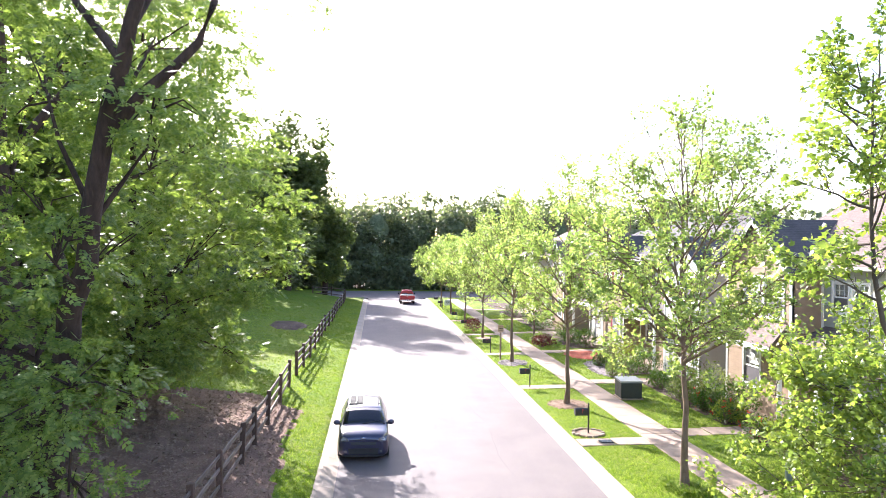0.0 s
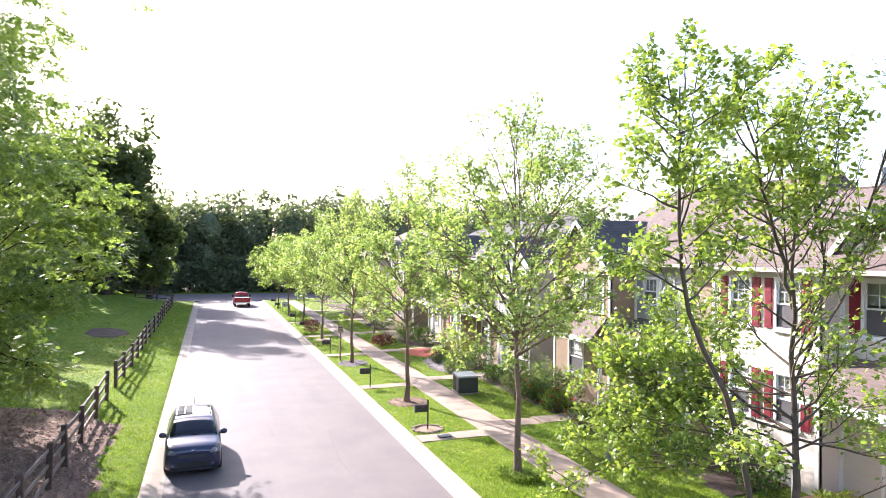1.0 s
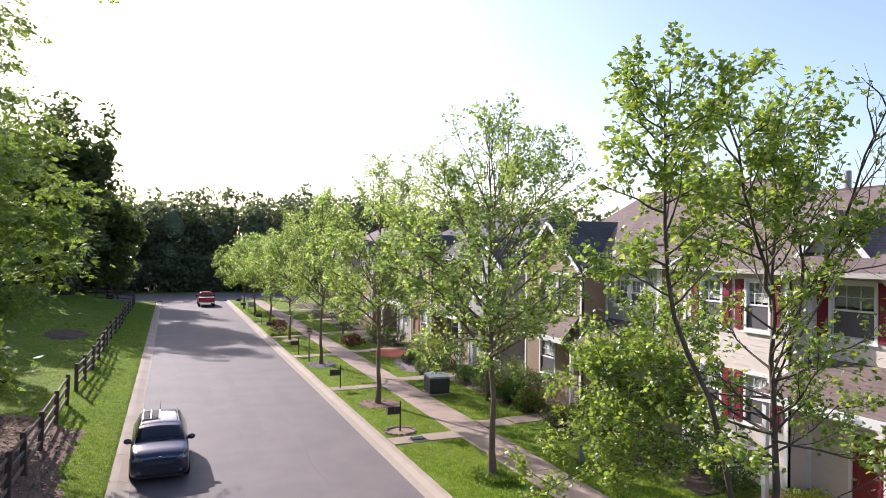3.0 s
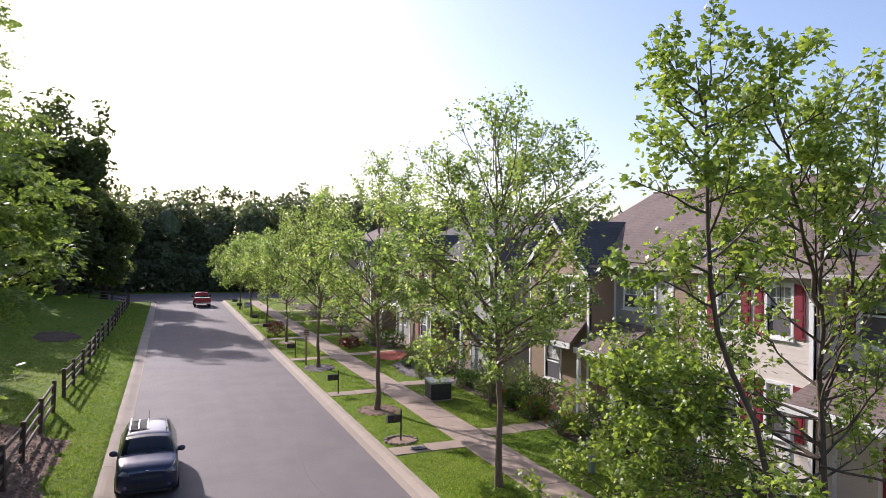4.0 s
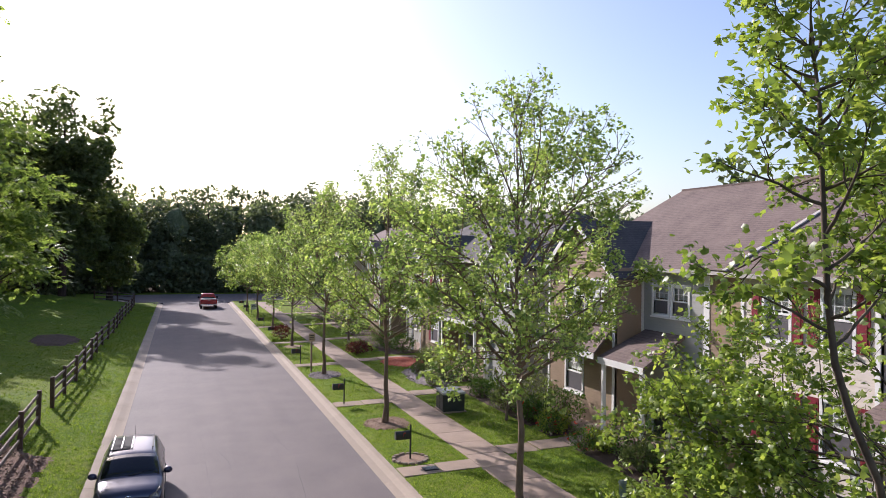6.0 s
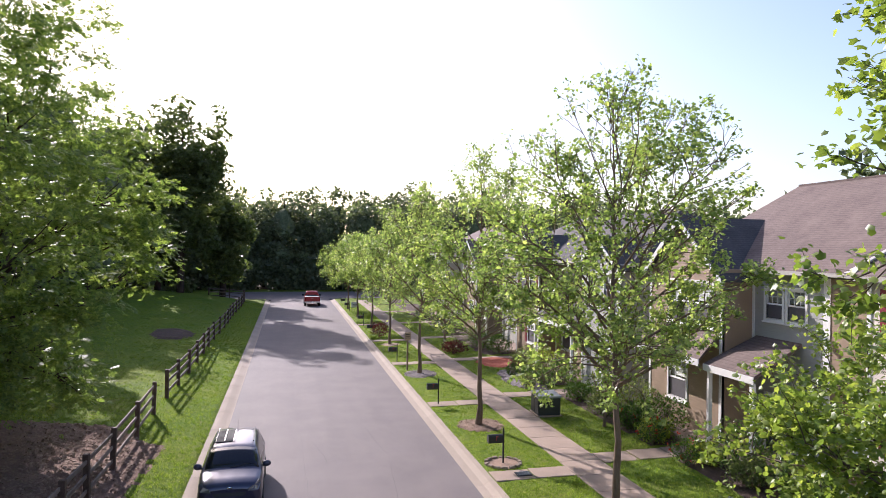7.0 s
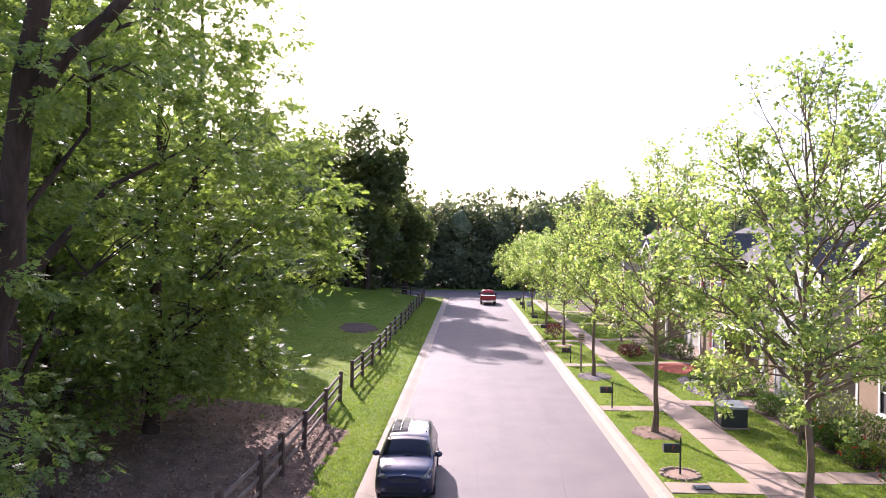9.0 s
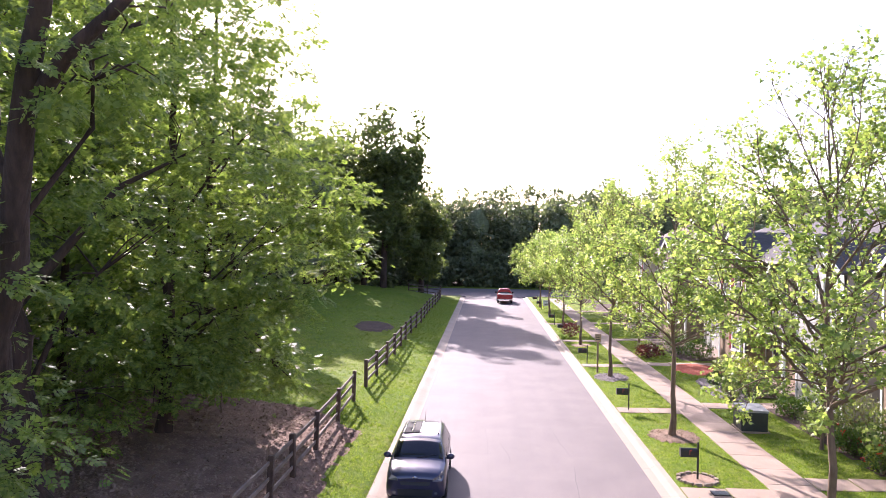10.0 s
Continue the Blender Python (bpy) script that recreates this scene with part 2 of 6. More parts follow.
def add_box(bm, x0, x1, y0, y1, z0, z1, bevel=0.0, m=None):
    t = Matrix.Translation(((x0 + x1) / 2, (y0 + y1) / 2, (z0 + z1) / 2)) @ Matrix.Diagonal((x1 - x0, y1 - y0, z1 - z0, 1))
    r = bmesh.ops.create_cube(bm, size=1, matrix=(m @ t) if m else t)
    if bevel:
        edges = {e for v in r["verts"] for e in v.link_edges}
        bmesh.ops.bevel(bm, geom=list(edges), offset=bevel, segments=2, affect="EDGES")
    return bm


def box_bm(*a, bevel=0.0, m=None):
    return add_box(bmesh.new(), *a, bevel=bevel, m=m)


def add_rod(bm, p, q, r0, r1=None, n=8):
    p, q = Vector(p), Vector(q)
    d = q - p
    m = Matrix.Translation((p + q) / 2) @ d.to_track_quat("Z", "Y").to_matrix().to_4x4()
    bmesh.ops.create_cone(bm, cap_ends=True, segments=n, radius1=r0, radius2=r0 if r1 is None else r1, depth=d.length, matrix=m)
    return bm


def tube(points, radii, n=7):
    """Arrays of a tapered tube along points."""
    pts, radii = np.asarray(points, float), np.asarray(radii, float)
    d = np.gradient(pts, axis=0)
    d /= np.linalg.norm(d, axis=1)[:, None] + 1e-9
    ref = np.where(np.abs(d[:, 2:3]) > 0.9, np.array([[1.0, 0, 0]]), np.array([[0, 0, 1.0]]))
    u = np.cross(d, ref)
    u /= np.linalg.norm(u, axis=1)[:, None] + 1e-9
    w = np.cross(d, u)
    a = np.linspace(0, 2 * np.pi, n, endpoint=False)
    v = pts[:, None] + radii[:, None, None] * (np.cos(a)[None, :, None] * u[:, None] + np.sin(a)[None, :, None] * w[:, None])
    i = np.arange(len(pts) - 1)[:, None] * n
    j, k = np.arange(n)[None], (np.arange(n)[None] + 1) % n
    f = np.stack([i + j, i + k, i + n + k, i + n + j], -1).reshape(-1, 4)
    return v.reshape(-1, 3), f


def flat_faces(me):
    """Hard edges between the faces of a mesh."""
    me.polygons.foreach_set("use_smooth", [False] * len(me.polygons))
    return me


class Gather:
    """Collects arrays into one mesh."""
    def __init__(self):
        self.v, self.f, self.n = [], [], 0

    def add(self, v, f):
        self.v.append(v)
        self.f.append(np.asarray(f) + self.n)
        self.n += len(v)

    def mesh(self, name, mats, smooth=False):
        return mesh_np(name, np.concatenate(self.v), np.concatenate(self.f), mats, smooth)


MAPLE_V = np.array([(0, 0, 0), (0.36, -0.04, -0.05), (0.29, 0.18, -0.03), (0.56, 0.46, -0.12), (0.24, 0.48, -0.02), (0, 1.0, -0.10),
                    (-0.24, 0.48, -0.02), (-0.56, 0.46, -0.12), (-0.29, 0.18, -0.03), (-0.36, -0.04, -0.05), (0, 0.33, 0.03)])
MAPLE_F = np.array([(10, i, (i + 1) % 10) for i in range(10)])
STAR_V = np.array([(0, 0, 0), (0.40, 0.06, -0.06), (0.30, 0.26, -0.02), (0.54, 0.50, -0.11), (0.20, 0.60, -0.02), (0, 1.0, -0.10), (-0.20, 0.60, -0.02), (-0.54, 0.50, -0.11), (-0.30, 0.26, -0.02), (-0.40, 0.06, -0.06), (0, 0.36, 0.03)])
STAR_F = np.array([(10, 0, 1), (10, 1, 3), (10, 3, 4), (10, 4, 5), (10, 5, 6), (10, 6, 7), (10, 7, 9), (10, 9, 0)])
LEAF_V = np.array([(0, 0, 0), (0.33, 0.42, -0.08), (0, 1, -0.05), (-0.33, 0.42, -0.08)])
LEAF_F = np.array([(0, 1, 2), (0, 2, 3)])
TRI_V = np.array([(-0.5, 0, 0), (0.5, 0, 0), (0.1, 1, 0.0)])
TRI_F = np.array([(0, 1, 2)])


def spray_template():
    v, f = [], []
    for i, (y, a, s) in enumerate([(0.12, 62, 0.36), (0.12, -62, 0.36), (0.36, 55, 0.42), (0.36, -55, 0.42), (0.60, 45, 0.38), (0.60, -45, 0.38), (0.66, 0, 0.40)]):
        c, sn = math.cos(radians(a)), math.sin(radians(a))
        for px, py, pz in LEAF_V:
            px, py = px * s * 0.95, py * s
            v.append((px * c + py * sn, y - px * sn + py * c, pz * s - 0.10 * (py ** 2) - 0.10 * y * y))
        f += [tuple(np.array(t) + 4 * i) for t in LEAF_F]
    return np.array(v), np.array(f)


SPRAY_V, SPRAY_F = spray_template()
TRIO_V = np.concatenate([LEAF_V[:, [0, 1, 2]] * 0.75 @ np.array([[math.cos(a), -math.sin(a), 0], [math.sin(a), math.cos(a), 0], [0, 0, 1]]) for a in (-0.9, 0.0, 0.95)])
TRIO_F = np.concatenate([LEAF_F + 4 * i for i in range(3)])


def leaf_arrays(pos, axis, normal, size, tv, tf):
    """Leaves of one template at many places."""
    axis = axis / (np.linalg.norm(axis, axis=1)[:, None] + 1e-9)
    normal = normal - axis * np.sum(normal * axis, 1)[:, None]
    normal /= np.linalg.norm(normal, axis=1)[:, None] + 1e-9
    side = np.cross(axis, normal)
    v = pos[:, None] + size[:, None, None] * (tv[None, :, 0:1] * side[:, None] + tv[None, :, 1:2] * axis[:, None] + tv[None, :, 2:3] * normal[:, None])
    f = tf[None] + (np.arange(len(pos)) * len(tv))[:, None, None]
    return v.reshape(-1, 3), f.reshape(-1, 3)


def lerp(a, b, t):
    return a + (b - a) * t


def smooth01(t):
    t = min(1.0, max(0.0, t))
    return t * t * (3 - 2 * t)


# ---------------------------------------------------------------- ground
LEFT_EDGE, LEFT_TAR, RIGHT_TAR, RIGHT_EDGE = -1.9, -1.25, 7.17, 7.83
ROAD_END, CROSS_END = 104.0, 122.0


def gz(x, y):
    """The height of the ground."""
    if x <= LEFT_EDGE:
        d = LEFT_EDGE - x
        z = 0.10 + 0.36 * smooth01(d / 2.7) + 0.085 * min(max(d - 2.0, 0.0), 14.0)
        z += 0.05 * noise.noise((x * 0.25, y * 0.25, 3.1)) * min(1.0, d)
        z += 0.48 * smooth01((y - 42.0) / 48.0) * min(1.0, max(0.0, d - 2.5) / 6.0)
        k = smooth01((y - 96.5) / 7.0)
        far = 0.10 + 0.02 * max(0.0, y - 124.0) * (y > 124.0)
        return lerp(z, min(far, 2.0), k)
    if x >= RIGHT_EDGE:
        d = x - RIGHT_EDGE
        return 0.14 + 0.03 * smooth01(d / 1.5) + 0.022 * min(max(d - 4.6, 0.0), 6.0) + 0.012 * noise.noise((x * 0.6, y * 0.6, 1.7)) * min(1.0, d)
    return -0.14


def ground_sheet():
    xs = [-900, -400, -200, -120, -80, -60, -48, -40, -34, -30, -27, -24] + [-22 + i for i in range(17)] + [-4.6, -4.2, -3.8, -3.4, -3.0, -2.6, -2.25, -1.9, -1.895]
    xs += [7.825, 7.83, 8.3, 8.8, 9.3, 9.8, 10.3, 10.8, 11.4, 12, 12.6, 13.2, 14, 15, 16, 17, 18, 20, 24, 30, 40, 60, 100, 200, 400, 900]
    ys = [-600, -250, -100, -60] + list(range(-40, 104, 2)) + [103.95, 104.0, 122.0, 122.05] + list(range(124, 146, 3)) + [160, 200, 300, 500, 900]
    v = []
    for y in ys:
        for x in xs:
            z = gz(x, y)
            if ROAD_END <= y <= CROSS_END and -9.4 < x < 52:
                z = -0.14
            if y > CROSS_END:
                z = 0.12 + 0.02 * max(0.0, min(y - 124.0, 60.0))
            v.append((x, y, z))
    n = len(xs)
    f, mi = [], []
    for j in range(len(ys) - 1):
        for i in range(n - 1):
            f.append((j * n + i, j * n + i + 1, (j + 1) * n + i + 1, (j + 1) * n + i))
            x, y = (xs[i] + xs[i + 1]) / 2, (ys[j] + ys[j + 1]) / 2
            mi.append(1 if (y > 126 or x < -19 or (x < -13.5 and y < 40)) else 0)
    me = mesh_np("ground", v, f, [LAWN, LITTER], True, mi)
    return tagged(new("ground", me), "mown green lawns running into brown woodland floor", "ground", kind="structure")


ground = ground_sheet()


def strip_mesh(name, rows, mat, thick=0.14):
    """A slab whose top runs through rows of points, with sides down."""
    bm = bmesh.new()
    grid = [[bm.verts.new(p) for p in r] for r in rows]
    low = [[bm.verts.new((p[0], p[1], p[2] - thick)) for p in r] for r in rows]
    R, C = len(rows), len(rows[0])
    for a in range(R - 1):
        for b in range(C - 1):
            bm.faces.new((grid[a][b], grid[a][b + 1], grid[a + 1][b + 1], grid[a + 1][b]))
    for a in range(R - 1):
        for c in (0, C - 1):
            bm.faces.new((grid[a][c], grid[a + 1][c], low[a + 1][c], low[a][c]))
    for b in range(C - 1):
        for r in (0, R - 1):
            bm.faces.new((grid[r][b], grid[r][b + 1], low[r][b + 1], low[r][b]))
    return bm


def crown_of_road(x):
    u = (x - (LEFT_TAR + RIGHT_TAR) / 2) / ((RIGHT_TAR - LEFT_TAR) / 2)
    return 0.05 * (1 - u * u) - 0.0


road_x = [lerp(LEFT_TAR, RIGHT_TAR, i / 14) for i in range(15)]
road_y = list(range(-40, 105, 3))
road = part("road", strip_mesh("road", [[(x, y, crown_of_road(x)) for x in road_x] for y in road_y], ASPHALT), ASPHALT)
tagged(road, "smooth grey asphalt street with fine cracks", "road", kind="structure")
cross = part("cross_road", box_bm(-9.5, 52, 104.02, 122, -0.14, 0.012), ASPHALT)
tagged(cross, "grey asphalt cross street before the woods", "road", kind="structure")
TAR = plain("crack_sealer", (0.045, 0.044, 0.044), 0.7)


def crack(points, width, parent):
    """A thin dark crack along the road."""
    pts = []
    for (x0, y0), (x1, y1) in zip(points[:-1], points[1:]):
        for i in range(8):
            t = i / 8
            x, y = lerp(x0, x1, t), lerp(y0, y1, t)
            w = 0.05 * noise.noise((x * 3, y * 3, 0.4))
            pts.append((x + w, y + w * 0.4))
    bm = bmesh.new()
    prev = None
    for i, (x, y) in enumerate(pts):
        a = pts[min(i + 1, len(pts) - 1)]
        b = pts[max(i - 1, 0)]
        d = Vector((a[0] - b[0], a[1] - b[1])).normalized()
        k = width * (0.4 + 0.8 * abs(noise.noise((x * 2, y * 2, 5.0)))) * (0.3 + min(i, len(pts) - 1 - i, 4) / 4)
        z = crown_of_road(x) + 0.004
        pair = (bm.verts.new((x - d.y * k, y + d.x * k, z)), bm.verts.new((x + d.y * k, y - d.x * k, z)))
        if prev:
            bm.faces.new((prev[0], prev[1], pair[1], pair[0]))
        prev = pair
    return part("crack", bm, TAR, parent)


for pts in ([(-1.2, 38.2), (0.2, 38.5), (1.7, 38.7)], [(4.4, 32.9), (4.6, 30.4), (4.85, 28.3)], [(-1.2, 28.6), (1.0, 28.7), (3.5, 28.6), (7.1, 28.8)],
            [(1.4, 50.0), (1.5, 38.0), (1.75, 30.0), (1.9, 22.0), (2.0, 14.0)], [(4.85, 28.3), (4.5, 24.0), (4.7, 21.0)], [(-1.2, 61.0), (3.0, 61.4), (7.1, 61.2)],
            [(2.2, 30.6), (2.5, 28.6), (2.6, 27.0)]):
    crack(pts, 0.006 if abs(pts[0][0] - pts[-1][0]) > 3 else 0.004 if pts[0][1] == 50.0 else 0.010, road)


# kerbs of cast lengths with open joints
def kerb_piece(parent, prof, y0, y1, shared={}):
    key = (tuple(prof), round(y1 - y0, 3))
    if key not in shared:
        bm = strip_mesh("kerb_stone", [[(x, y, z) for x, z in prof] for y in (0.006, y1 - y0 - 0.006)], KERB_CONCRETE, 0.2)
        ob = part("kerb_stone", bm, KERB_CONCRETE, parent)
        shared[key] = ob.data
    else:
        ob = new("kerb_stone", shared[key])
        ob.parent = parent
    ob.location = (0, y0, 0)


LEFT_PROF = [(-1.9, 0.112), (-1.76, 0.110), (-1.64, 0.092), (-1.52, 0.058), (-1.42, 0.030), (-1.34, 0.014), (-1.25, 0.006)]
RIGHT_PROF = [(7.17, 0.002), (7.46, 0.015), (7.55, 0.075), (7.64, 0.138), (7.83, 0.15)]
kerb_left = tagged(new("kerb_left"), "pale concrete rolled kerb and gutter", "kerb", kind="structure")
kerb_right = tagged(new("kerb_right"), "pale concrete rolled kerb and gutter", "kerb", kind="structure")
y = -30.0
while y < 100.0:
    kerb_piece(kerb_left, LEFT_PROF, y, y + 3.0)
    kerb_piece(kerb_right, RIGHT_PROF, y + 0.7, y + 3.7)
    y += 3.0


def kerb_corner(parent, cx, cy, r, a0, a1):
    """The rounded kerb at the junction."""
    rows = []
    for i in range(9):
        a = lerp(a0, a1, i / 8)
        rows.append([(cx + (r + o) * math.cos(a), cy + (r + o) * math.sin(a), z) for o, z in ((0, 0.13), (0.2, 0.12), (0.35, 0.02), (0.65, 0.004))])
    part("kerb_stone", strip_mesh("kerb_stone", rows, KERB_CONCRETE, 0.2), KERB_CONCRETE, parent)


kerb_corner(kerb_left, -5.9, 100.0, 4.0, 0.0, math.pi / 2)
kerb_corner(kerb_right, 11.83, 100.7, 4.0, math.pi, math.pi / 2)

def sheet(points, thick=0.01):
    """A thin slab through a ring of points."""
    bm = bmesh.new()
    v = [bm.verts.new(p) for p in points]
    f = bm.faces.new(v)
    f.normal_update()
    n = f.normal.copy()
    w = [bm.verts.new(Vector(p) - n * thick) for p in points]
    bm.faces.new(w[::-1])
    for i in range(len(v)):
        bm.faces.new((v[i], v[(i + 1) % len(v)], w[(i + 1) % len(v)], w[i]))
    return bm


# ---------------------------------------------------------------- walks of concrete slabs
WALK_X0, WALK_X1 = 10.65, 12.2


def slab_bm(w, l, h=0.12):
    bm = box_bm(0.004, w - 0.004, 0.004, l - 0.004, -h, 0.0)
    bmesh.ops.bevel(bm, geom=[e for e in bm.edges if all(v.co.z > -0.01 for v in e.verts)], offset=0.012, segments=1, affect="EDGES")
    return bm


_slabs = {}


def slab(parent, x, y, z, w, l):
    key = (round(w, 2), round(l, 2))
    if key not in _slabs:
        ob = part("slab", slab_bm(*key), CONCRETE, parent)
        _slabs[key] = ob.data
    else:
        ob = new("slab", _slabs[key])
        ob.parent = parent
    ob.matrix_basis = pose(x, y, z, random.uniform(-0.25, 0.25), random.uniform(-0.25, 0.25), 0)


def walk_z(x):
    return gz(x, 20.0) + 0.025


sidewalk = tagged(new("sidewalk"), "pale concrete slab pavement beside the lawns", "pavement", kind="structure")
y = -12.0
while y < 99:
    slab(sidewalk, WALK_X0, y, walk_z(11.4) + 0.004, WALK_X1 - WALK_X0, 1.52)
    y += 1.52
PATHS_STRIP = [12.6, 24.55, 35.0, 46.6, 57.6, 69.0]
PATHS_HOUSE = [14.2, 25.6, 36.2, 47.4, 58.6, 70.0, 82.0]
for y in PATHS_STRIP:
    p = tagged(new("strip_path"), "narrow concrete path across the verge", "path", kind="structure")
    for x in (7.86, 9.26):
        slab(p, x, y, walk_z(x + 0.6) + 0.002, 1.39, 0.95)
for y in PATHS_HOUSE:
    p = tagged(new("house_path"), "concrete front path leading to a townhouse door", "path", kind="structure")
    for i in range(3):
        slab(p, 12.22 + i * 1.4, y, walk_z(12.9 + i * 1.4) + 0.002, 1.39, 1.1)

# ---------------------------------------------------------------- trees
def wander(p, d, length, steps, rng, up=0.0, wob=0.12):
    """A wandering line of points from p along d, drawn upwards by up."""
    pts, d = [np.array(p, float)], np.array(d, float)
    d /= np.linalg.norm(d)
    for _ in range(steps):
        d = d + rng.normal(0, wob, 3) + np.array([0, 0, up])
        d /= np.linalg.norm(d)
        pts.append(pts[-1] + d * length / steps)
    return np.array(pts)


def along(pts, t):
    k = t * (len(pts) - 1)
    i = min(int(k), len(pts) - 2)
    return pts[i] + (pts[i + 1] - pts[i]) * (k - i), pts[i + 1] - pts[i]


def profile(u, low=0.78, peak=0.42):
    """The reach of a crown at the share u of its height."""
    return (low + (1 - low) * u / peak) if u < peak else math.sqrt(max(0.0, 1 - ((u - peak) / (1 - peak)) ** 1.6)) * 0.92 + 0.08


def street_tree(name, base, height, first, reach, seed, label, leaf_mat, bark, n_limbs=30, leaf=0.12, per_twig=9, trunk_r=0.15,
                template=(MAPLE_V, MAPLE_F), bare_top=0.35, extra=(), lean=(0, 0), group="street trees", limb_r=0.055, upright=0.55, twiggy=6.0, fluff=0.05, wobble=0.035, top=0.92, rise=(0.25, 1.5), stems=(), skirt=0, spread=1.0, thin=0.0, lift=0.3, domed=False, mid=1.0):
    """A young upright street tree: trunk, ascending limbs, twigs, and leaves in tufts."""
    rng = np.random.default_rng(seed)
    root = thing(name, base, label, "tree", group)
    wood = Gather()
    trunk = [np.array([0, 0, -0.15])]
    steps = 14
    for i in range(1, steps + 1):
        u = i / steps
        trunk.append(np.array([lean[0] * u + rng.normal(0, wobble), lean[1] * u + rng.normal(0, wobble), height * 0.97 * u]))
    trunk = np.array(trunk)
    rad = np.array([trunk_r * 1.35] + [trunk_r * (1 - 0.96 * (i / steps) ** 0.6) + 0.006 for i in range(1, steps + 1)])
    wood.add(*tube(trunk, rad, 10))
    pos, axis = [], []

    def tuft(twig, n, near=0.25):
        hi = (twig[0][2] - first) / (height - first)
        n = int(n * (1 - thin * min(1.0, max(0.0, (hi - 0.42) / 0.5))) + rng.uniform(0, 1))
        for _ in range(n):
            t = lerp(near, 1.0, rng.uniform(0, 1) ** 0.45)
            p, d = along(twig, t)
            d = d / (np.linalg.norm(d) + 1e-9)
            pos.append(p + rng.normal(0, fluff, 3))
            axis.append(d * 0.6 + rng.normal(0, 0.6, 3) + np.array([0, 0, -0.25]))

    def limb(p, d, length, r, up, dens, depth=0):
        pts = wander(p, d, length, 7, rng, up, 0.13)
        wood.add(*tube(pts, np.linspace(r, max(0.006, r * 0.2), 8), 6 if depth == 0 else 4))
        if depth == 0:
            for k in range(int(length * 1.9)):
                t = lerp(0.22, 0.92, (k + rng.uniform(0, 1)) / max(1, int(length * 1.9)))
                q, dd = along(pts, t)
                dd = dd / np.linalg.norm(dd)
                side = np.cross(dd, rng.normal(0, 1, 3))
                side /= np.linalg.norm(side) + 1e-9
                limb(q, dd * 0.8 + side * 0.75 + np.array([0, 0, lift]), (0.35 + 0.42 * length * (1.12 - t)) * rng.uniform(0.7, 1.15), max(0.008, r * 0.42), up, dens, 1)
        n = max(3, int(length * (twiggy if depth else twiggy * 0.45)))
        for k in range(n):
            t = lerp(0.3, 1.0, (k + rng.uniform(0, 0.8)) / n)
            q, dd = along(pts, min(t, 1.0))
            dd = dd / np.linalg.norm(dd)
            side = np.cross(dd, rng.normal(0, 1, 3))
            side /= np.linalg.norm(side) + 1e-9
            tl = rng.uniform(0.18, 0.5)
            tw = wander(q, dd * 0.8 + side * 0.8 + np.array([0, 0, 0.12]), tl, 2, rng, 0.06, 0.15)
            if leaf < 0.17:
                wood.add(*tube(tw, np.linspace(0.006, 0.003, 3), 3))
            patchy = min(1.7, max(0.12, 0.95 + 1.9 * noise.noise((q[0] * 0.8 + seed, q[1] * 0.8, q[2] * 0.8)))) if domed else 1.0
            tuft(tw, rng.poisson(per_twig * dens * patchy))
        tuft(pts[4:], rng.poisson(per_twig * dens))

    def girth(z):
        v = (z - first) / (height - first)
        return reach * ((0.66 + 0.34 * v / 0.3) if v < 0.3 else math.sqrt(max(0.03, 1 - (max(0.0, v - 0.46) / 0.57) ** 2.2)))

    for i in range(n_limbs if domed else 0):
        u = (i + 0.5) / n_limbs
        z = lerp(first, height * 0.72, u ** 1.1)
        p, _ = along(trunk, (z / (height * 0.97) * steps + 1) / (steps + 1))
        a = i * 2.399 + rng.uniform(-0.35, 0.35)
        zt = min(height - 0.5 * rng.uniform(0.6, 2.4), z + lerp(2.0, 4.7, u ** 0.8) * rng.uniform(0.8, 1.2))
        way = np.array([girth(zt) * math.cos(a), girth(zt) * math.sin(a), zt - z]) * rng.uniform(0.78, 0.98)
        size = float(np.linalg.norm(way))
        limb(p, way, size, max(0.016, limb_r * (1 - 0.6 * u)), 0.03, 1.35 if u < 0.5 else 1.1)
    for i in range(7 if domed else 0):
        p, _ = along(trunk, lerp(0.74, 0.97, i / 6))
        a = i * 2.399
        limb(p, np.array([math.cos(a), math.sin(a), 2.6]), (height - p[2]) * rng.uniform(0.75, 0.95) + 0.3, 0.016, 0.05, 1.1)
    for i in range(0 if domed else n_limbs):
        u = (i + 0.5) / n_limbs
        z = lerp(first, height * top, u ** 1.25)
        p, _ = along(trunk, min(0.98, (z / (height * 0.97) * steps + 1) / (steps + 1)))
        a = i * 2.399 + rng.uniform(-0.4, 0.4)
        reach_u = reach * profile(u * spread)
        tilt = lerp(rise[0], rise[1], u ** 0.7) * upright / 0.55 * rng.uniform(0.75, 1.3)
        d = np.array([math.cos(a), math.sin(a), tilt])
        length = max(0.5, reach_u * math.sqrt(1 + tilt * tilt) * rng.uniform(0.72, 1.1))
        room = (height + 0.1 - z) / (tilt / math.sqrt(1 + tilt * tilt) + 0.25)
        dens = (1.45 * mid if u < 0.45 else 1.15) if u < 1 - bare_top else lerp(1.0, 0.45, (u - 1 + bare_top) / bare_top)
        limb(p, d, min(length, max(0.5, room)), max(0.014, limb_r * (1 - 0.75 * u)), 0.05, dens)
    for start, way, length, r, dens in extra:
        limb(np.array(start, float), np.array(way, float), length, r, 0.02, dens)
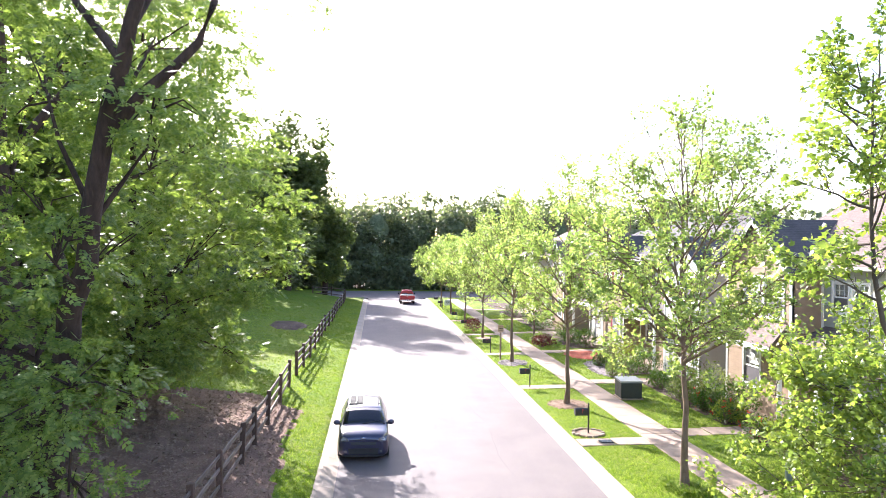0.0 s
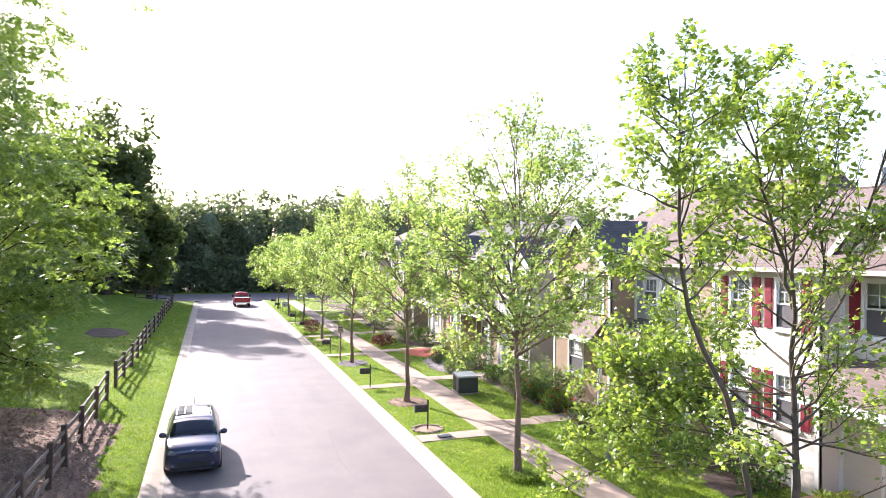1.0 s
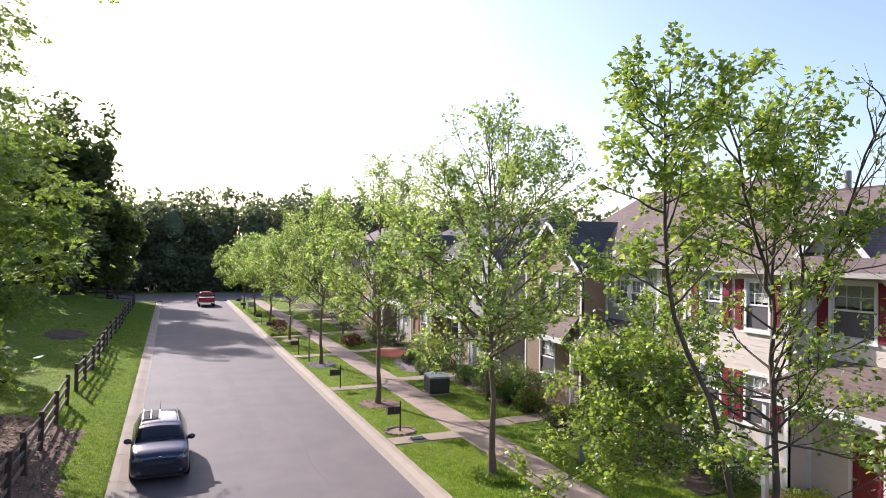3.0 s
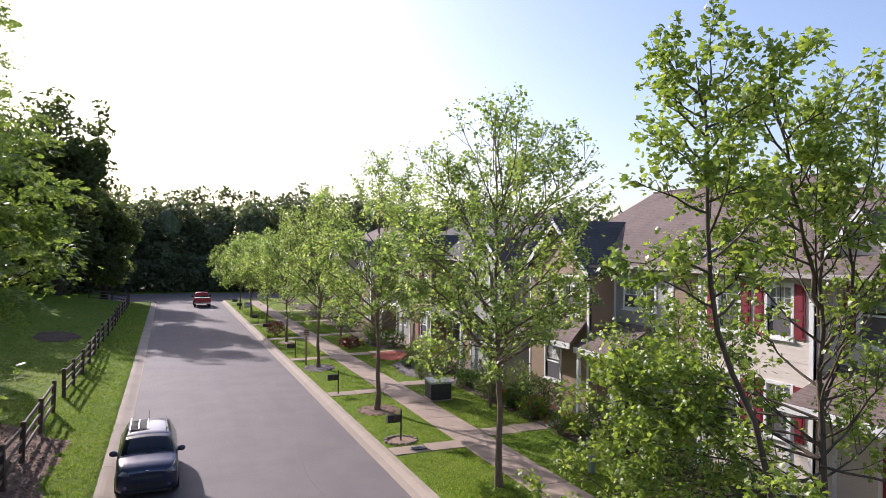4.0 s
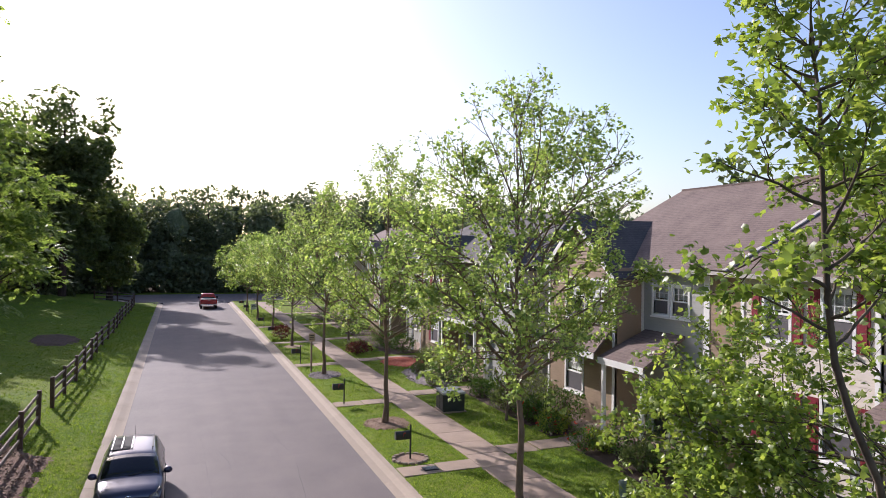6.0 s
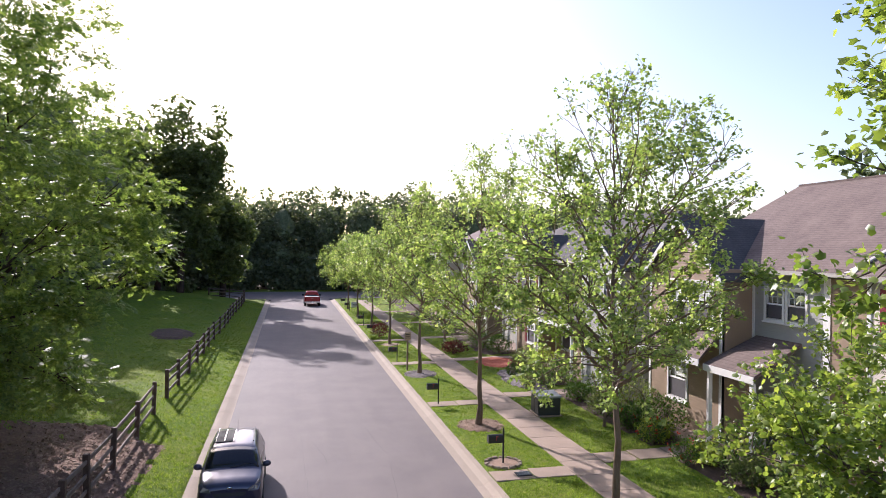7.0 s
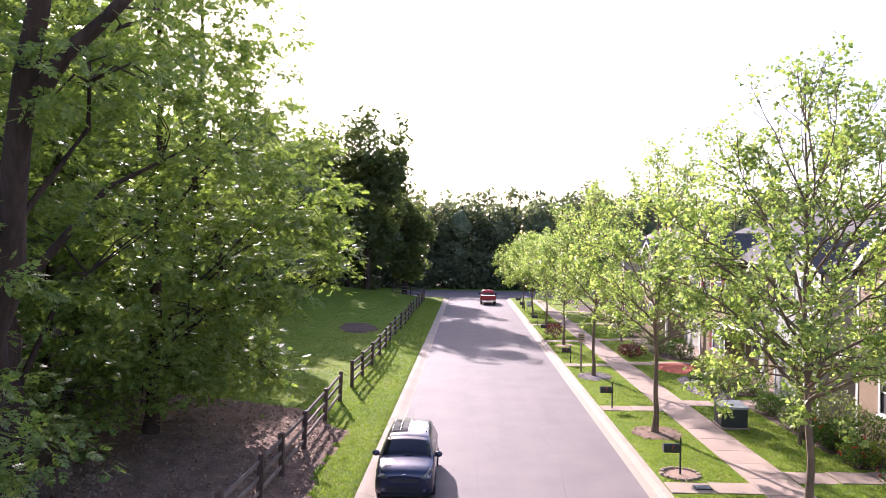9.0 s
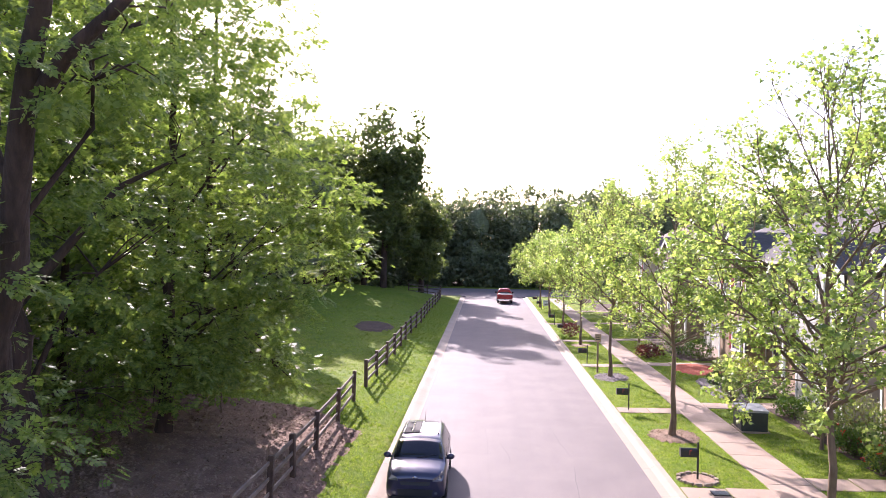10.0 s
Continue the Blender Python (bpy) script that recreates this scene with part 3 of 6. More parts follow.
    for pts, r, n, reach_s, dens, t0 in stems:
        line = np.array(pts, float)
        line = np.array([along(line, t)[0] for t in np.linspace(0, 1, 14)])
        line[1:-1] = (line[:-2] + line[1:-1] * 2 + line[2:]) / 4 + rng.normal(0, 0.02, (12, 3))
        wood.add(*tube(line, np.linspace(r, 0.012, 14), 8))
        for k in range(n):
            t = lerp(t0, 0.97, (k + 0.5) / n)
            q, dd = along(line, t)
            a = k * 2.399 + rng.uniform(-0.4, 0.4)
            limb(q, np.array([math.cos(a), math.sin(a), rng.uniform(0.2, 0.9)]), reach_s * rng.uniform(0.6, 1.15) * (1.1 - 0.5 * t), 0.02, 0.04, dens)
    for k in range(skirt):
        z = first + rng.uniform(-0.2, 1.0)
        a = k * 2.399 + rng.uniform(-0.3, 0.3)
        p, _ = along(trunk, (z / (height * 0.97) * steps + 1) / (steps + 1))
        limb(p, np.array([math.cos(a), math.sin(a), rng.uniform(0.2, 0.8)]), min(reach, 3.9) * rng.uniform(0.6, 0.9), 0.03, -0.02, 1.1)
    part("trunk", wood.mesh("trunk", bark, True), bark, root)
    pos, axis = np.array(pos), np.array(axis)
    nrm = rng.normal(0, 0.55, pos.shape) + np.array([0, 0, 1.0])
    part("crown", mesh_np("crown", *leaf_arrays(pos, axis, nrm, leaf * rng.uniform(0.6, 1.25, len(pos)), *template), leaf_mat), leaf_mat, root)
    return root


def blob_points(rng, c, r, n, pad=0.55, per=34, flat=0.32):
    """Points of an uneven leaf mass: flattened pads of leaves set on an ellipsoid, with gaps between."""
    m = max(6, int(n / per))
    d = rng.normal(0, 1, (m, 3))
    d /= np.linalg.norm(d, axis=1)[:, None]
    s = 0.35 + 0.72 * rng.uniform(0, 1, m) ** 0.55
    s *= 1 + 0.20 * np.sin(d[:, 0] * 5 + c[1]) * np.sin(d[:, 2] * 6 + c[0])
    q = np.asarray(c) + d * s[:, None] * np.asarray(r)
    k = rng.poisson(per, m)
    idx = np.repeat(np.arange(m), k)
    w = rng.uniform(0.6, 1.4, m)[idx][:, None] * pad
    off = rng.normal(0, 0.55, (len(idx), 3)) * np.array([1, 1, flat]) * w
    off[:, 2] -= 0.35 * (off[:, 0] ** 2 + off[:, 1] ** 2) / pad
    out = d[idx] * np.array([1, 1, 0.5]) * 0.6 + off / pad * np.array([1, 1, 0.3])
    return q[idx] + off, out


_ico = bmesh.new()
bmesh.ops.create_icosphere(_ico, subdivisions=2, radius=1.0)
ICO_V = np.array([tuple(v.co) for v in _ico.verts])
ICO_F = np.array([[v.index for v in f.verts] for f in _ico.faces])
_ico.free()


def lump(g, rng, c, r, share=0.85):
    """An uneven solid added inside a leaf mass: stands in for its shaded depth."""
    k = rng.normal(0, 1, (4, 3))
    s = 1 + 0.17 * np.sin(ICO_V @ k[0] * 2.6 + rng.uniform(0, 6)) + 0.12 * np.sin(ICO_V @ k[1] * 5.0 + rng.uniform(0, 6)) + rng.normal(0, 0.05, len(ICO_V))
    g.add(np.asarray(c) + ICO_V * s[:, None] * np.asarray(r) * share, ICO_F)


def dome(rng, c, r, clumps, per, spread, deep=0.74):
    """Leaf places and ways out for a billowing crown: clumps of leaves set close over an uneven dome."""
    d = rng.normal(0, 1, (clumps, 3))
    d /= np.linalg.norm(d, axis=1)[:, None]
    k = rng.normal(0, 1, (3, 3))
    swell = 1 + 0.10 * np.sin(d @ k[0] * 3.1 + rng.uniform(0, 6)) + 0.08 * np.sin(d @ k[1] * 5.3 + rng.uniform(0, 6)) + 0.05 * np.sin(d @ k[2] * 9.0)
    q = np.asarray(c) + d * (swell * rng.uniform(deep, 1.0, clumps))[:, None] * np.asarray(r)
    i = np.repeat(np.arange(clumps), per)
    off = rng.normal(0, 1, (len(i), 3))
    off *= (spread * rng.uniform(0.7, 1.3, clumps))[i][:, None] / (np.linalg.norm(off, axis=1)[:, None] + 0.3)
    return q[i] + off * np.array([1, 1, 0.8]), d[i] * 0.6 + off / spread


def dome_tree(name, base, h, domes, trunk_r, seed, label, leaf_mat, leaf, group):
    """A big tree far off: a stem with forks into the rounded domes of its crown."""
    rng = np.random.default_rng(seed)
    root = thing(name, base, label, "tree", group)
    wood, P, D = Gather(), [], []
    stem = np.array([(0, 0, -0.2), (0.1, 0.1, h * 0.3), (0.2, 0.0, h * 0.6), (0.0, 0.1, h * 0.86)])
    wood.add(*tube(stem, np.array([trunk_r * 1.3, trunk_r, trunk_r * 0.6, 0.06]), 10))
    for c, r, clumps in domes:
        s, _ = along(stem, min(0.9, max(0.15, (c[2] - r[2]) / h)))
        wood.add(*tube(np.array([s, lerp(s, np.array(c), 0.5) + rng.normal(0, 0.3, 3), np.array(c)]), np.array([0.14, 0.09, 0.03]), 6))
        p, d = dome(rng, c, r, clumps, 54, 1.05, 0.30)
        P.append(p)
        D.append(d)
    P, D = np.concatenate(P), np.concatenate(D)
    axis = D * np.array([1, 1, 0.6]) + rng.normal(0, 0.55, P.shape) + np.array([0, 0, -0.15])
    nrm = D * 0.5 + rng.normal(0, 0.4, P.shape) + np.array([0, 0, 0.7])
    part("trunk", wood.mesh("trunk", BARK_DARK, True), BARK_DARK, root)
    part("crown", mesh_np("crown", *leaf_arrays(P, axis, nrm, leaf * 1.22 * rng.uniform(0.65, 1.3, len(P)), TRIO_V, TRIO_F), leaf_mat), leaf_mat, root)
    return root


def wood_tree(name, base, trunk_pts, trunk_r, blobs, seed, label, leaf_mat, size, template, bark=BARK_DARK, group="", category="tree", droop=0.35, pad=0.6, extra_limbs=(), flat=0.32, solid=0.0):
    """A big woodland tree: trunk through points, limbs to its leaf masses, leaves by the spray."""
    rng = np.random.default_rng(seed)
    root = thing(name, base, label, category, group)
    wood = Gather()
    tp = np.array(trunk_pts, float)
    fine = np.array([along(tp, t)[0] for t in np.linspace(0, 1, 16)])
    fine[1:-1] += rng.normal(0, trunk_r * 0.12, (14, 3)) * np.array([1, 1, 0])
    rr = trunk_r * (1 - 0.78 * np.linspace(0, 1, 16) ** 0.9)
    rr[0] *= 1.5
    rr[1] *= 1.12
    wood.add(*tube(fine, rr, 14))
    for pts, r in extra_limbs:
        e = np.array(pts, float)
        e = np.array([along(e, t)[0] for t in np.linspace(0, 1, 8)])
        e[1:-1] += rng.normal(0, r * 0.3, (6, 3))
        wood.add(*tube(e, np.linspace(r, r * 0.3, 8), 8))
    P, D, inner = [], [], Gather()
    for c, r, n in blobs:
        n = int(n * 0.88)
        c, r = np.array(c, float), np.array(r, float)
        t = min(0.97, max(0.2, (c[2] - 2.0 - tp[0][2]) / (tp[-1][2] - tp[0][2] + 1e-6)))
        s, _ = along(fine, t)
        mid = (s + c) / 2 + np.array([0, 0, 0.08 * np.linalg.norm(c - s)]) + rng.normal(0, 0.25, 3)
        line = np.array([s, lerp(s, mid, 0.5), mid, lerp(mid, c, 0.6), c])
        lr = max(0.02, min(trunk_r * 0.32, 0.022 * np.linalg.norm(c - s)))
        wood.add(*tube(line, np.linspace(lr, 0.02, 5), 6))
        for _ in range(5):
            d = rng.normal(0, 1, 3)
            e = c + d / np.linalg.norm(d) * r * 0.85
            wood.add(*tube(np.array([lerp(mid, c, 0.7), lerp(c, e, 0.4) + rng.normal(0, 0.1, 3), e]), np.array([0.03, 0.02, 0.008]), 4))
        p, d = blob_points(rng, c, r, n, pad, flat=flat)
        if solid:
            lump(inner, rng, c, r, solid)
        P.append(p)
        D.append(d)
    P, D = np.concatenate(P), np.concatenate(D)
    axis = D * np.array([1, 1, 0.4]) + rng.normal(0, 0.55, P.shape) + np.array([0, 0, -droop])
    nrm = D * 0.35 + rng.normal(0, 0.35, P.shape) + np.array([0, 0, 0.9])
    part("trunk", wood.mesh("trunk", bark, True), bark, root)
    # added dark cores behind the leaves, for shaded gaps and firmer cast shade
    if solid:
        part("crown_shade_core", inner.mesh("crown_shade_core", CANOPY_SHADE), CANOPY_SHADE, root)
    part("crown", mesh_np("crown", *leaf_arrays(P, axis, nrm, size * rng.uniform(0.65, 1.3, len(P)), *template), leaf_mat), leaf_mat, root)
    return root


# the row along the verge
ROW = "young green-leaved maple with open crown in the grass verge"
z1 = gz(9.2, 8.5)
lean_stem = [(-0.40, 0.05, -0.15), (-0.62, 0.0, 2.2 - z1), (-1.08, -0.15, 4.3 - z1), (-2.0, -0.4, 5.9 - z1), (-2.65, -0.5, 6.8 - z1), (-2.75, -0.5, 8.2 - z1), (-2.55, -0.3, 9.2 - z1), (-2.3, 0.0, 10.1 - z1)]
inner_stem = [(0.1, 0.1, 6.6 - z1), (-0.4, -0.1, 7.6 - z1), (-1.0, -0.3, 8.7 - z1), (-1.5, -0.3, 10.2 - z1)]
limbs = [((0.0, 0.0, 4.4), (-0.1, 1.0, 0.02), 5.6, 0.030, 1.35), ((0.0, 0.0, 3.8), (-0.25, 1.0, -0.02), 5.4, 0.026, 1.3), ((0.0, 0.0, 5.0), (-0.2, 1.0, 0.05), 5.0, 0.023, 1.35), ((0.0, 0.0, 4.4), (-0.3, 1.0, 0.1), 3.6, 0.026, 1.35), ((0.05, 0, 4.6), (0.1, 0.9, 0.1), 3.2, 0.026, 1.5), ((0.0, 0.0, 3.9), (-0.25, 1.0, 0.0), 3.6, 0.023, 1.65),
         ((0.0, 0.05, 5.0), (-0.35, 1.0, 0.15), 3.8, 0.023, 1.65), ((0.0, 0.05, 4.0), (-0.6, 1.0, -0.03), 3.0, 0.023, 1.3), ((0, 0, 4.0), (0.5, 0.9, 0.0), 3.2, 0.023, 1.5), ((0, 0, 4.0), (0.9, 0.5, 0.0), 2.6, 0.023, 1.35),
         ((0, 0, 4.2), (-0.8, -0.4, -0.02), 2.2, 0.023, 1.0), ((0.0, 0, 4.3), (0.3, -0.9, 0.0), 2.4, 0.023, 1.0), ((0.0, 0.0, 3.2), (0.9, -0.35, 0.0), 2.8, 0.033, 0.06), ((0.05, 0, 5.2), (1.0, 0.2, 1.1), 5.0, 0.04, 0.08), ((0.05, 0, 6.0), (0.7, -0.2, 1.3), 4.6, 0.04, 0.08), ((0.05, 0, 5.6), (1.0, -0.5, 0.9), 4.6, 0.026, 0.08)]
street_tree("maple_tree", (9.2, 8.5, z1), 10.15, 4.0, 1.7, 11, "maple with leaning second stem and star-shaped leaves", LEAF_MAPLE, BARK_PALE,
            mid=0.35, n_limbs=22, leaf=0.090, per_twig=18.5, template=(STAR_V, STAR_F), trunk_r=0.108, bare_top=0.4, limb_r=0.030, twiggy=4.2, fluff=0.085, wobble=0.04, extra=limbs, stems=[(lean_stem, 0.060, 24, 1.4, 0.95, 0.55), (inner_stem, 0.04, 14, 1.3, 0.95, 0.2)])
street_tree("maple_tree", (9.7, 19.9, gz(9.7, 19.9)), 12.2, 3.3, 4.45, 12, ROW, LEAF_YOUNG, BARK_YOUNG, n_limbs=27, leaf=0.104, per_twig=13.0, trunk_r=0.13, limb_r=0.055, twiggy=3.5, skirt=10, thin=0.55, lean=(-0.2, 0.1), fluff=0.085, template=(STAR_V, STAR_F), wobble=0.03, domed=True)
street_tree("maple_tree", (9.2, 31.4, gz(9.2, 31.4)), 11.75, 3.0, 3.9, 13, ROW, LEAF_YOUNG, BARK_YOUNG, n_limbs=22, leaf=0.110, per_twig=12.0, trunk_r=0.13, limb_r=0.05, twiggy=3.4, skirt=7, thin=0.5, fluff=0.09, template=(STAR_V, STAR_F), wobble=0.03, domed=True)
QUAD = (LEAF_V, LEAF_F)
for x, y, h, first, reach, sd, leaf, tr in ((8.95, 43.4, 10.8, 3.0, 3.2, 14, 0.15, 0.12), (9.0, 55.8, 9.4, 2.6, 3.1, 15, 0.17, 0.11), (9.0, 67.5, 8.8, 2.4, 3.2, 16, 0.19, 0.12), (8.6, 77.0, 8.8, 2.2, 4.0, 17, 0.21, 0.13), (8.4, 87.0, 8.6, 2.2, 4.2, 18, 0.23, 0.12)):
    street_tree("maple_tree", (x, y, gz(x, y)), h, first, reach, sd, ROW, LEAF_YOUNG, BARK_YOUNG, n_limbs=20, leaf=leaf, per_twig=11.0, fluff=0.13, twiggy=3.0, skirt=6, trunk_r=tr, template=QUAD, thin=0.35, domed=True)

# the wood on the bank
def rel(base, pts):
    return [tuple(np.array(p) - np.array(base)) for p in pts]


b = (-7.2, 14.6, gz(-7.2, 14.6))
wood_tree("leaning_tree", b, rel(b, [(-7.2, 14.6, b[2] - 0.2), (-6.55, 14.3, 4.5), (-5.95, 14.0, 7.1), (-5.23, 13.4, 10.4), (-4.55, 13.0, 12.6), (-3.4, 12.7, 18.5)]), 0.33,
          [(tuple(np.array(c) - np.array(b)), r, n) for c, r, n in [((-7.2, 15.0, 11.0), (2.2, 2.4, 1.8), 1209), ((-5.4, 16.5, 12.6), (2.0, 2.6, 1.7), 1209), ((-3.0, 17.0, 15.5), (2.6, 2.6, 1.5), 725), ((-8.5, 16.0, 14.5), (2.6, 2.6, 2.0), 1209),
           ((-9.0, 14.5, 6.6), (1.8, 2.0, 1.6), 967), ((-8.8, 15.5, 3.2), (1.5, 1.6, 1.3), 725), ((-5.0, 13.5, 19.5), (4.0, 4.0, 2.2), 1450), ((-8.2, 17.0, 8.6), (1.6, 2.0, 1.5), 725), ((-5.6, 12.6, 5.0), (1.5, 1.4, 1.0), 725), ((-7.2, 12.8, 3.6), (1.5, 1.4, 0.9), 644), ((-6.2, 13.0, 7.4), (1.3, 1.4, 1.0), 564), ((-7.6, 13.4, 5.6), (1.5, 1.4, 1.1), 644), ((-6.0, 13.6, 2.6), (0.9, 0.9, 0.6), 201), ((-4.6, 14.0, 10.6), (1.3, 1.5, 0.9), 483)]],
          21, "leaning tree with furrowed dark trunk and bright green leaves", LEAF_WOOD, 0.25, (SPRAY_V, SPRAY_F),
          extra_limbs=[(rel(b, [(-5.35, 13.5, 9.8), (-4.79, 13.5, 10.4), (-3.83, 13.5, 11.35), (-3.3, 13.6, 12.6), (-2.5, 13.7, 15.5)]), 0.15)])
b = (-9.4, 19.3, gz(-9.4, 19.3))
wood_tree("woodland_tree", b, rel(b, [(-9.4, 19.3, b[2] - 0.2), (-9.9, 19.4, 4.0), (-10.4, 19.5, 8.0), (-10.8, 19.6, 13.0), (-11.0, 19.6, 22.0)]), 0.62,
          [(tuple(np.array(c) - np.array(b)), r, n) for c, r, n in [((-8.6, 21.5, 7.2), (2.4, 2.6, 2.0), 1450), ((-7.2, 23.5, 10.5), (2.6, 2.8, 2.2), 1612), ((-9.8, 22.0, 13.5), (3.0, 3.0, 2.4), 1612), ((-7.6, 24.0, 15.0), (2.8, 3.0, 2.4), 1612),
           ((-12.5, 21.0, 9.5), (2.6, 2.6, 2.4), 1209), ((-9.5, 22.0, 3.6), (2.0, 2.0, 1.5), 967), ((-13.0, 22.0, 16.5), (3.2, 3.2, 2.6), 1209), ((-9.0, 21.0, 20.0), (4.2, 4.2, 2.8), 1773), ((-13.0, 21.0, 4.6), (2.0, 2.2, 2.0), 725)]],
          22, "broad old woodland tree with massive furrowed trunk", LEAF_WOOD, 0.265, (SPRAY_V, SPRAY_F))
b = (-11.2, 33.5, gz(-11.2, 33.5))
wood_tree("woodland_tree", b, rel(b, [(-11.2, 33.5, b[2] - 0.2), (-11.0, 33.4, 5.0), (-10.8, 33.4, 12.0), (-10.6, 33.4, 21.0)]), 0.26,
          [(tuple(np.array(c) - np.array(b)), r, n) for c, r, n in [((-9.6, 31.5, 5.2), (2.4, 2.6, 1.8), 1500), ((-7.0, 31.8, 8.6), (2.5, 2.8, 1.6), 1700), ((-5.2, 32.6, 8.0), (2.0, 1.7, 1.0), 900), ((-4.8, 32.8, 6.6), (1.1, 1.2, 0.6), 300), ((-5.4, 32.0, 9.8), (1.8, 2.0, 1.4), 900), ((-6.8, 32.5, 11.0), (2.8, 3.0, 2.2), 1934), ((-8.0, 33.5, 14.6), (3.0, 3.0, 2.4), 1934),
           ((-9.0, 33.5, 18.4), (3.2, 3.2, 2.4), 1773), ((-11.5, 32.0, 9.5), (3.2, 3.2, 2.6), 1773), ((-11.5, 34.0, 4.6), (3.0, 3.0, 1.8), 1289), ((-12.0, 33.0, 14.5), (3.4, 3.4, 2.8), 1773), ((-12.0, 33.0, 21.0), (3.2, 3.2, 2.4), 1289)]],
          23, "woodland tree with a wide bright green crown over the lawn", LEAF_WOOD, 0.295, (SPRAY_V, SPRAY_F))
b = (-9.8, 27.0, gz(-9.8, 27.0))
wood_tree("woodland_tree", b, rel(b, [(-9.8, 27.0, b[2] - 0.2), (-9.6, 27.0, 5.0), (-9.6, 27.2, 12.0), (-9.8, 27.2, 19.0)]), 0.24,
          [(tuple(np.array(c) - np.array(b)), r, n) for c, r, n in [((-5.2, 27.2, 6.0), (1.0, 1.2, 0.7), 480), ((-8.4, 26.0, 4.6), (2.4, 2.4, 1.6), 1350), ((-8.8, 24.4, 3.9), (2.2, 1.5, 1.6), 1000), ((-10.8, 23.6, 2.9), (1.8, 1.4, 1.4), 650), ((-7.2, 25.0, 5.6), (1.5, 1.4, 1.1), 550), ((-6.7, 28.5, 4.2), (1.3, 1.3, 1.2), 520), ((-6.0, 29.0, 3.0), (0.6, 0.7, 0.9), 200), ((-8.0, 28.6, 3.2), (1.6, 1.5, 1.2), 520), ((-7.0, 27.0, 7.4), (2.5, 2.6, 2.0), 1773), ((-7.2, 27.5, 11.5), (2.7, 2.6, 2.2), 1773), ((-8.6, 27.5, 15.6), (3.0, 3.0, 2.4), 1773), ((-11.0, 26.5, 9.0), (2.6, 2.6, 2.4), 1289),
           ((-11.5, 26.5, 4.0), (2.2, 2.2, 1.8), 1047), ((-11.0, 27.0, 18.5), (3.4, 3.2, 2.4), 1289)]],
          24, "woodland tree with dense hanging green foliage over mulch", LEAF_WOOD, 0.28, (SPRAY_V, SPRAY_F))
# deeper trees of the wood
deep_rng = np.random.default_rng(5)
for x, y, h, r, sd in ((-17.0, 24.0, 20.0, 0.3, 31), (-20.5, 37.0, 20.0, 0.35, 32), (-24.0, 46.0, 21.0, 0.3, 33), (-19.3, 67.0, 18.0, 0.3, 38), (-19.2, 85.0, 18.6, 0.3, 40), (-23.0, 57.0, 19.0, 0.3, 34), (-17.0, 16.0, 19.0, 0.3, 36), (-15.0, 29.0, 15.0, 0.22, 37), (-15.6, 42.0, 13.5, 0.24, 46), (-18.4, 55.5, 14.5, 0.24, 47), (-18.0, 75.0, 17.0, 0.26, 48)):
    z = gz(x, y)
    blobs = []
    for k in range(9):
        a, u = k * 2.399, (k + 0.5) / 9
        wide = 2.1 if y > 60 else 3.4
        rr = wide * math.sqrt(1 - (abs(u - 0.45) / 0.62) ** 2)
        blobs.append(((rr * 0.8 * math.cos(a), rr * 0.8 * math.sin(a), 3.0 + (h - 4.0) * u), (wide * 0.85, wide * 0.85, 2.2), 480))
    # the added cores also block sun, fuller beyond y 60 for crisp lawn shade
    wood_tree("woodland_tree", (x, y, z), [(0, 0, -0.2), (0.2, 0.1, h * 0.4), (0.1, 0.2, h * 0.95)], r, blobs, sd, "tall woodland tree in shade among others", LEAF_WOOD, 0.42, (TRIO_V, TRIO_F), group="woodland trees", pad=0.8, solid=0.7 if y > 60 else 0.42)
# the tall dark trees where the bank ends
for x, y, h, w, low, sd in ((-12.4, 95.5, 25.4, 6.2, 4.5, 41), (-20.0, 93.0, 22.5, 5.2, 4.0, 42), (-7.8, 102.0, 15.8, 3.8, 2.0, 43), (-26.0, 88.0, 22.0, 4.6, 3.0, 44), (-16.5, 103.0, 20.0, 4.6, 3.0, 45)):
    half = (h - low) / 2
    domes = [((0.0, 0.0, low + half * 1.36), (w * 0.92, w * 0.92, half * 0.64), int(16 * w)), ((w * 0.50, -0.2 * w, low + half * 1.04), (w * 0.55, w * 0.55, half * 0.55), int(10 * w)), ((-w * 0.46, 0.1 * w, low + half * 1.08), (w * 0.55, w * 0.55, half * 0.50), int(9 * w)),
             ((-0.1 * w, -w * 0.40, low + half * 0.62), (w * 0.62, w * 0.55, half * 0.46), int(9 * w)), ((0.28 * w, 0.1 * w, low + half * 0.34), (w * 0.48, w * 0.5, half * 0.36), int(7 * w))]
    dome_tree("tall_tree", (x, y, gz(x, y)), h, domes, 0.36, sd, "tall dark green tree at the lawn's far end", LEAF_DARK, 0.40, "tall trees")


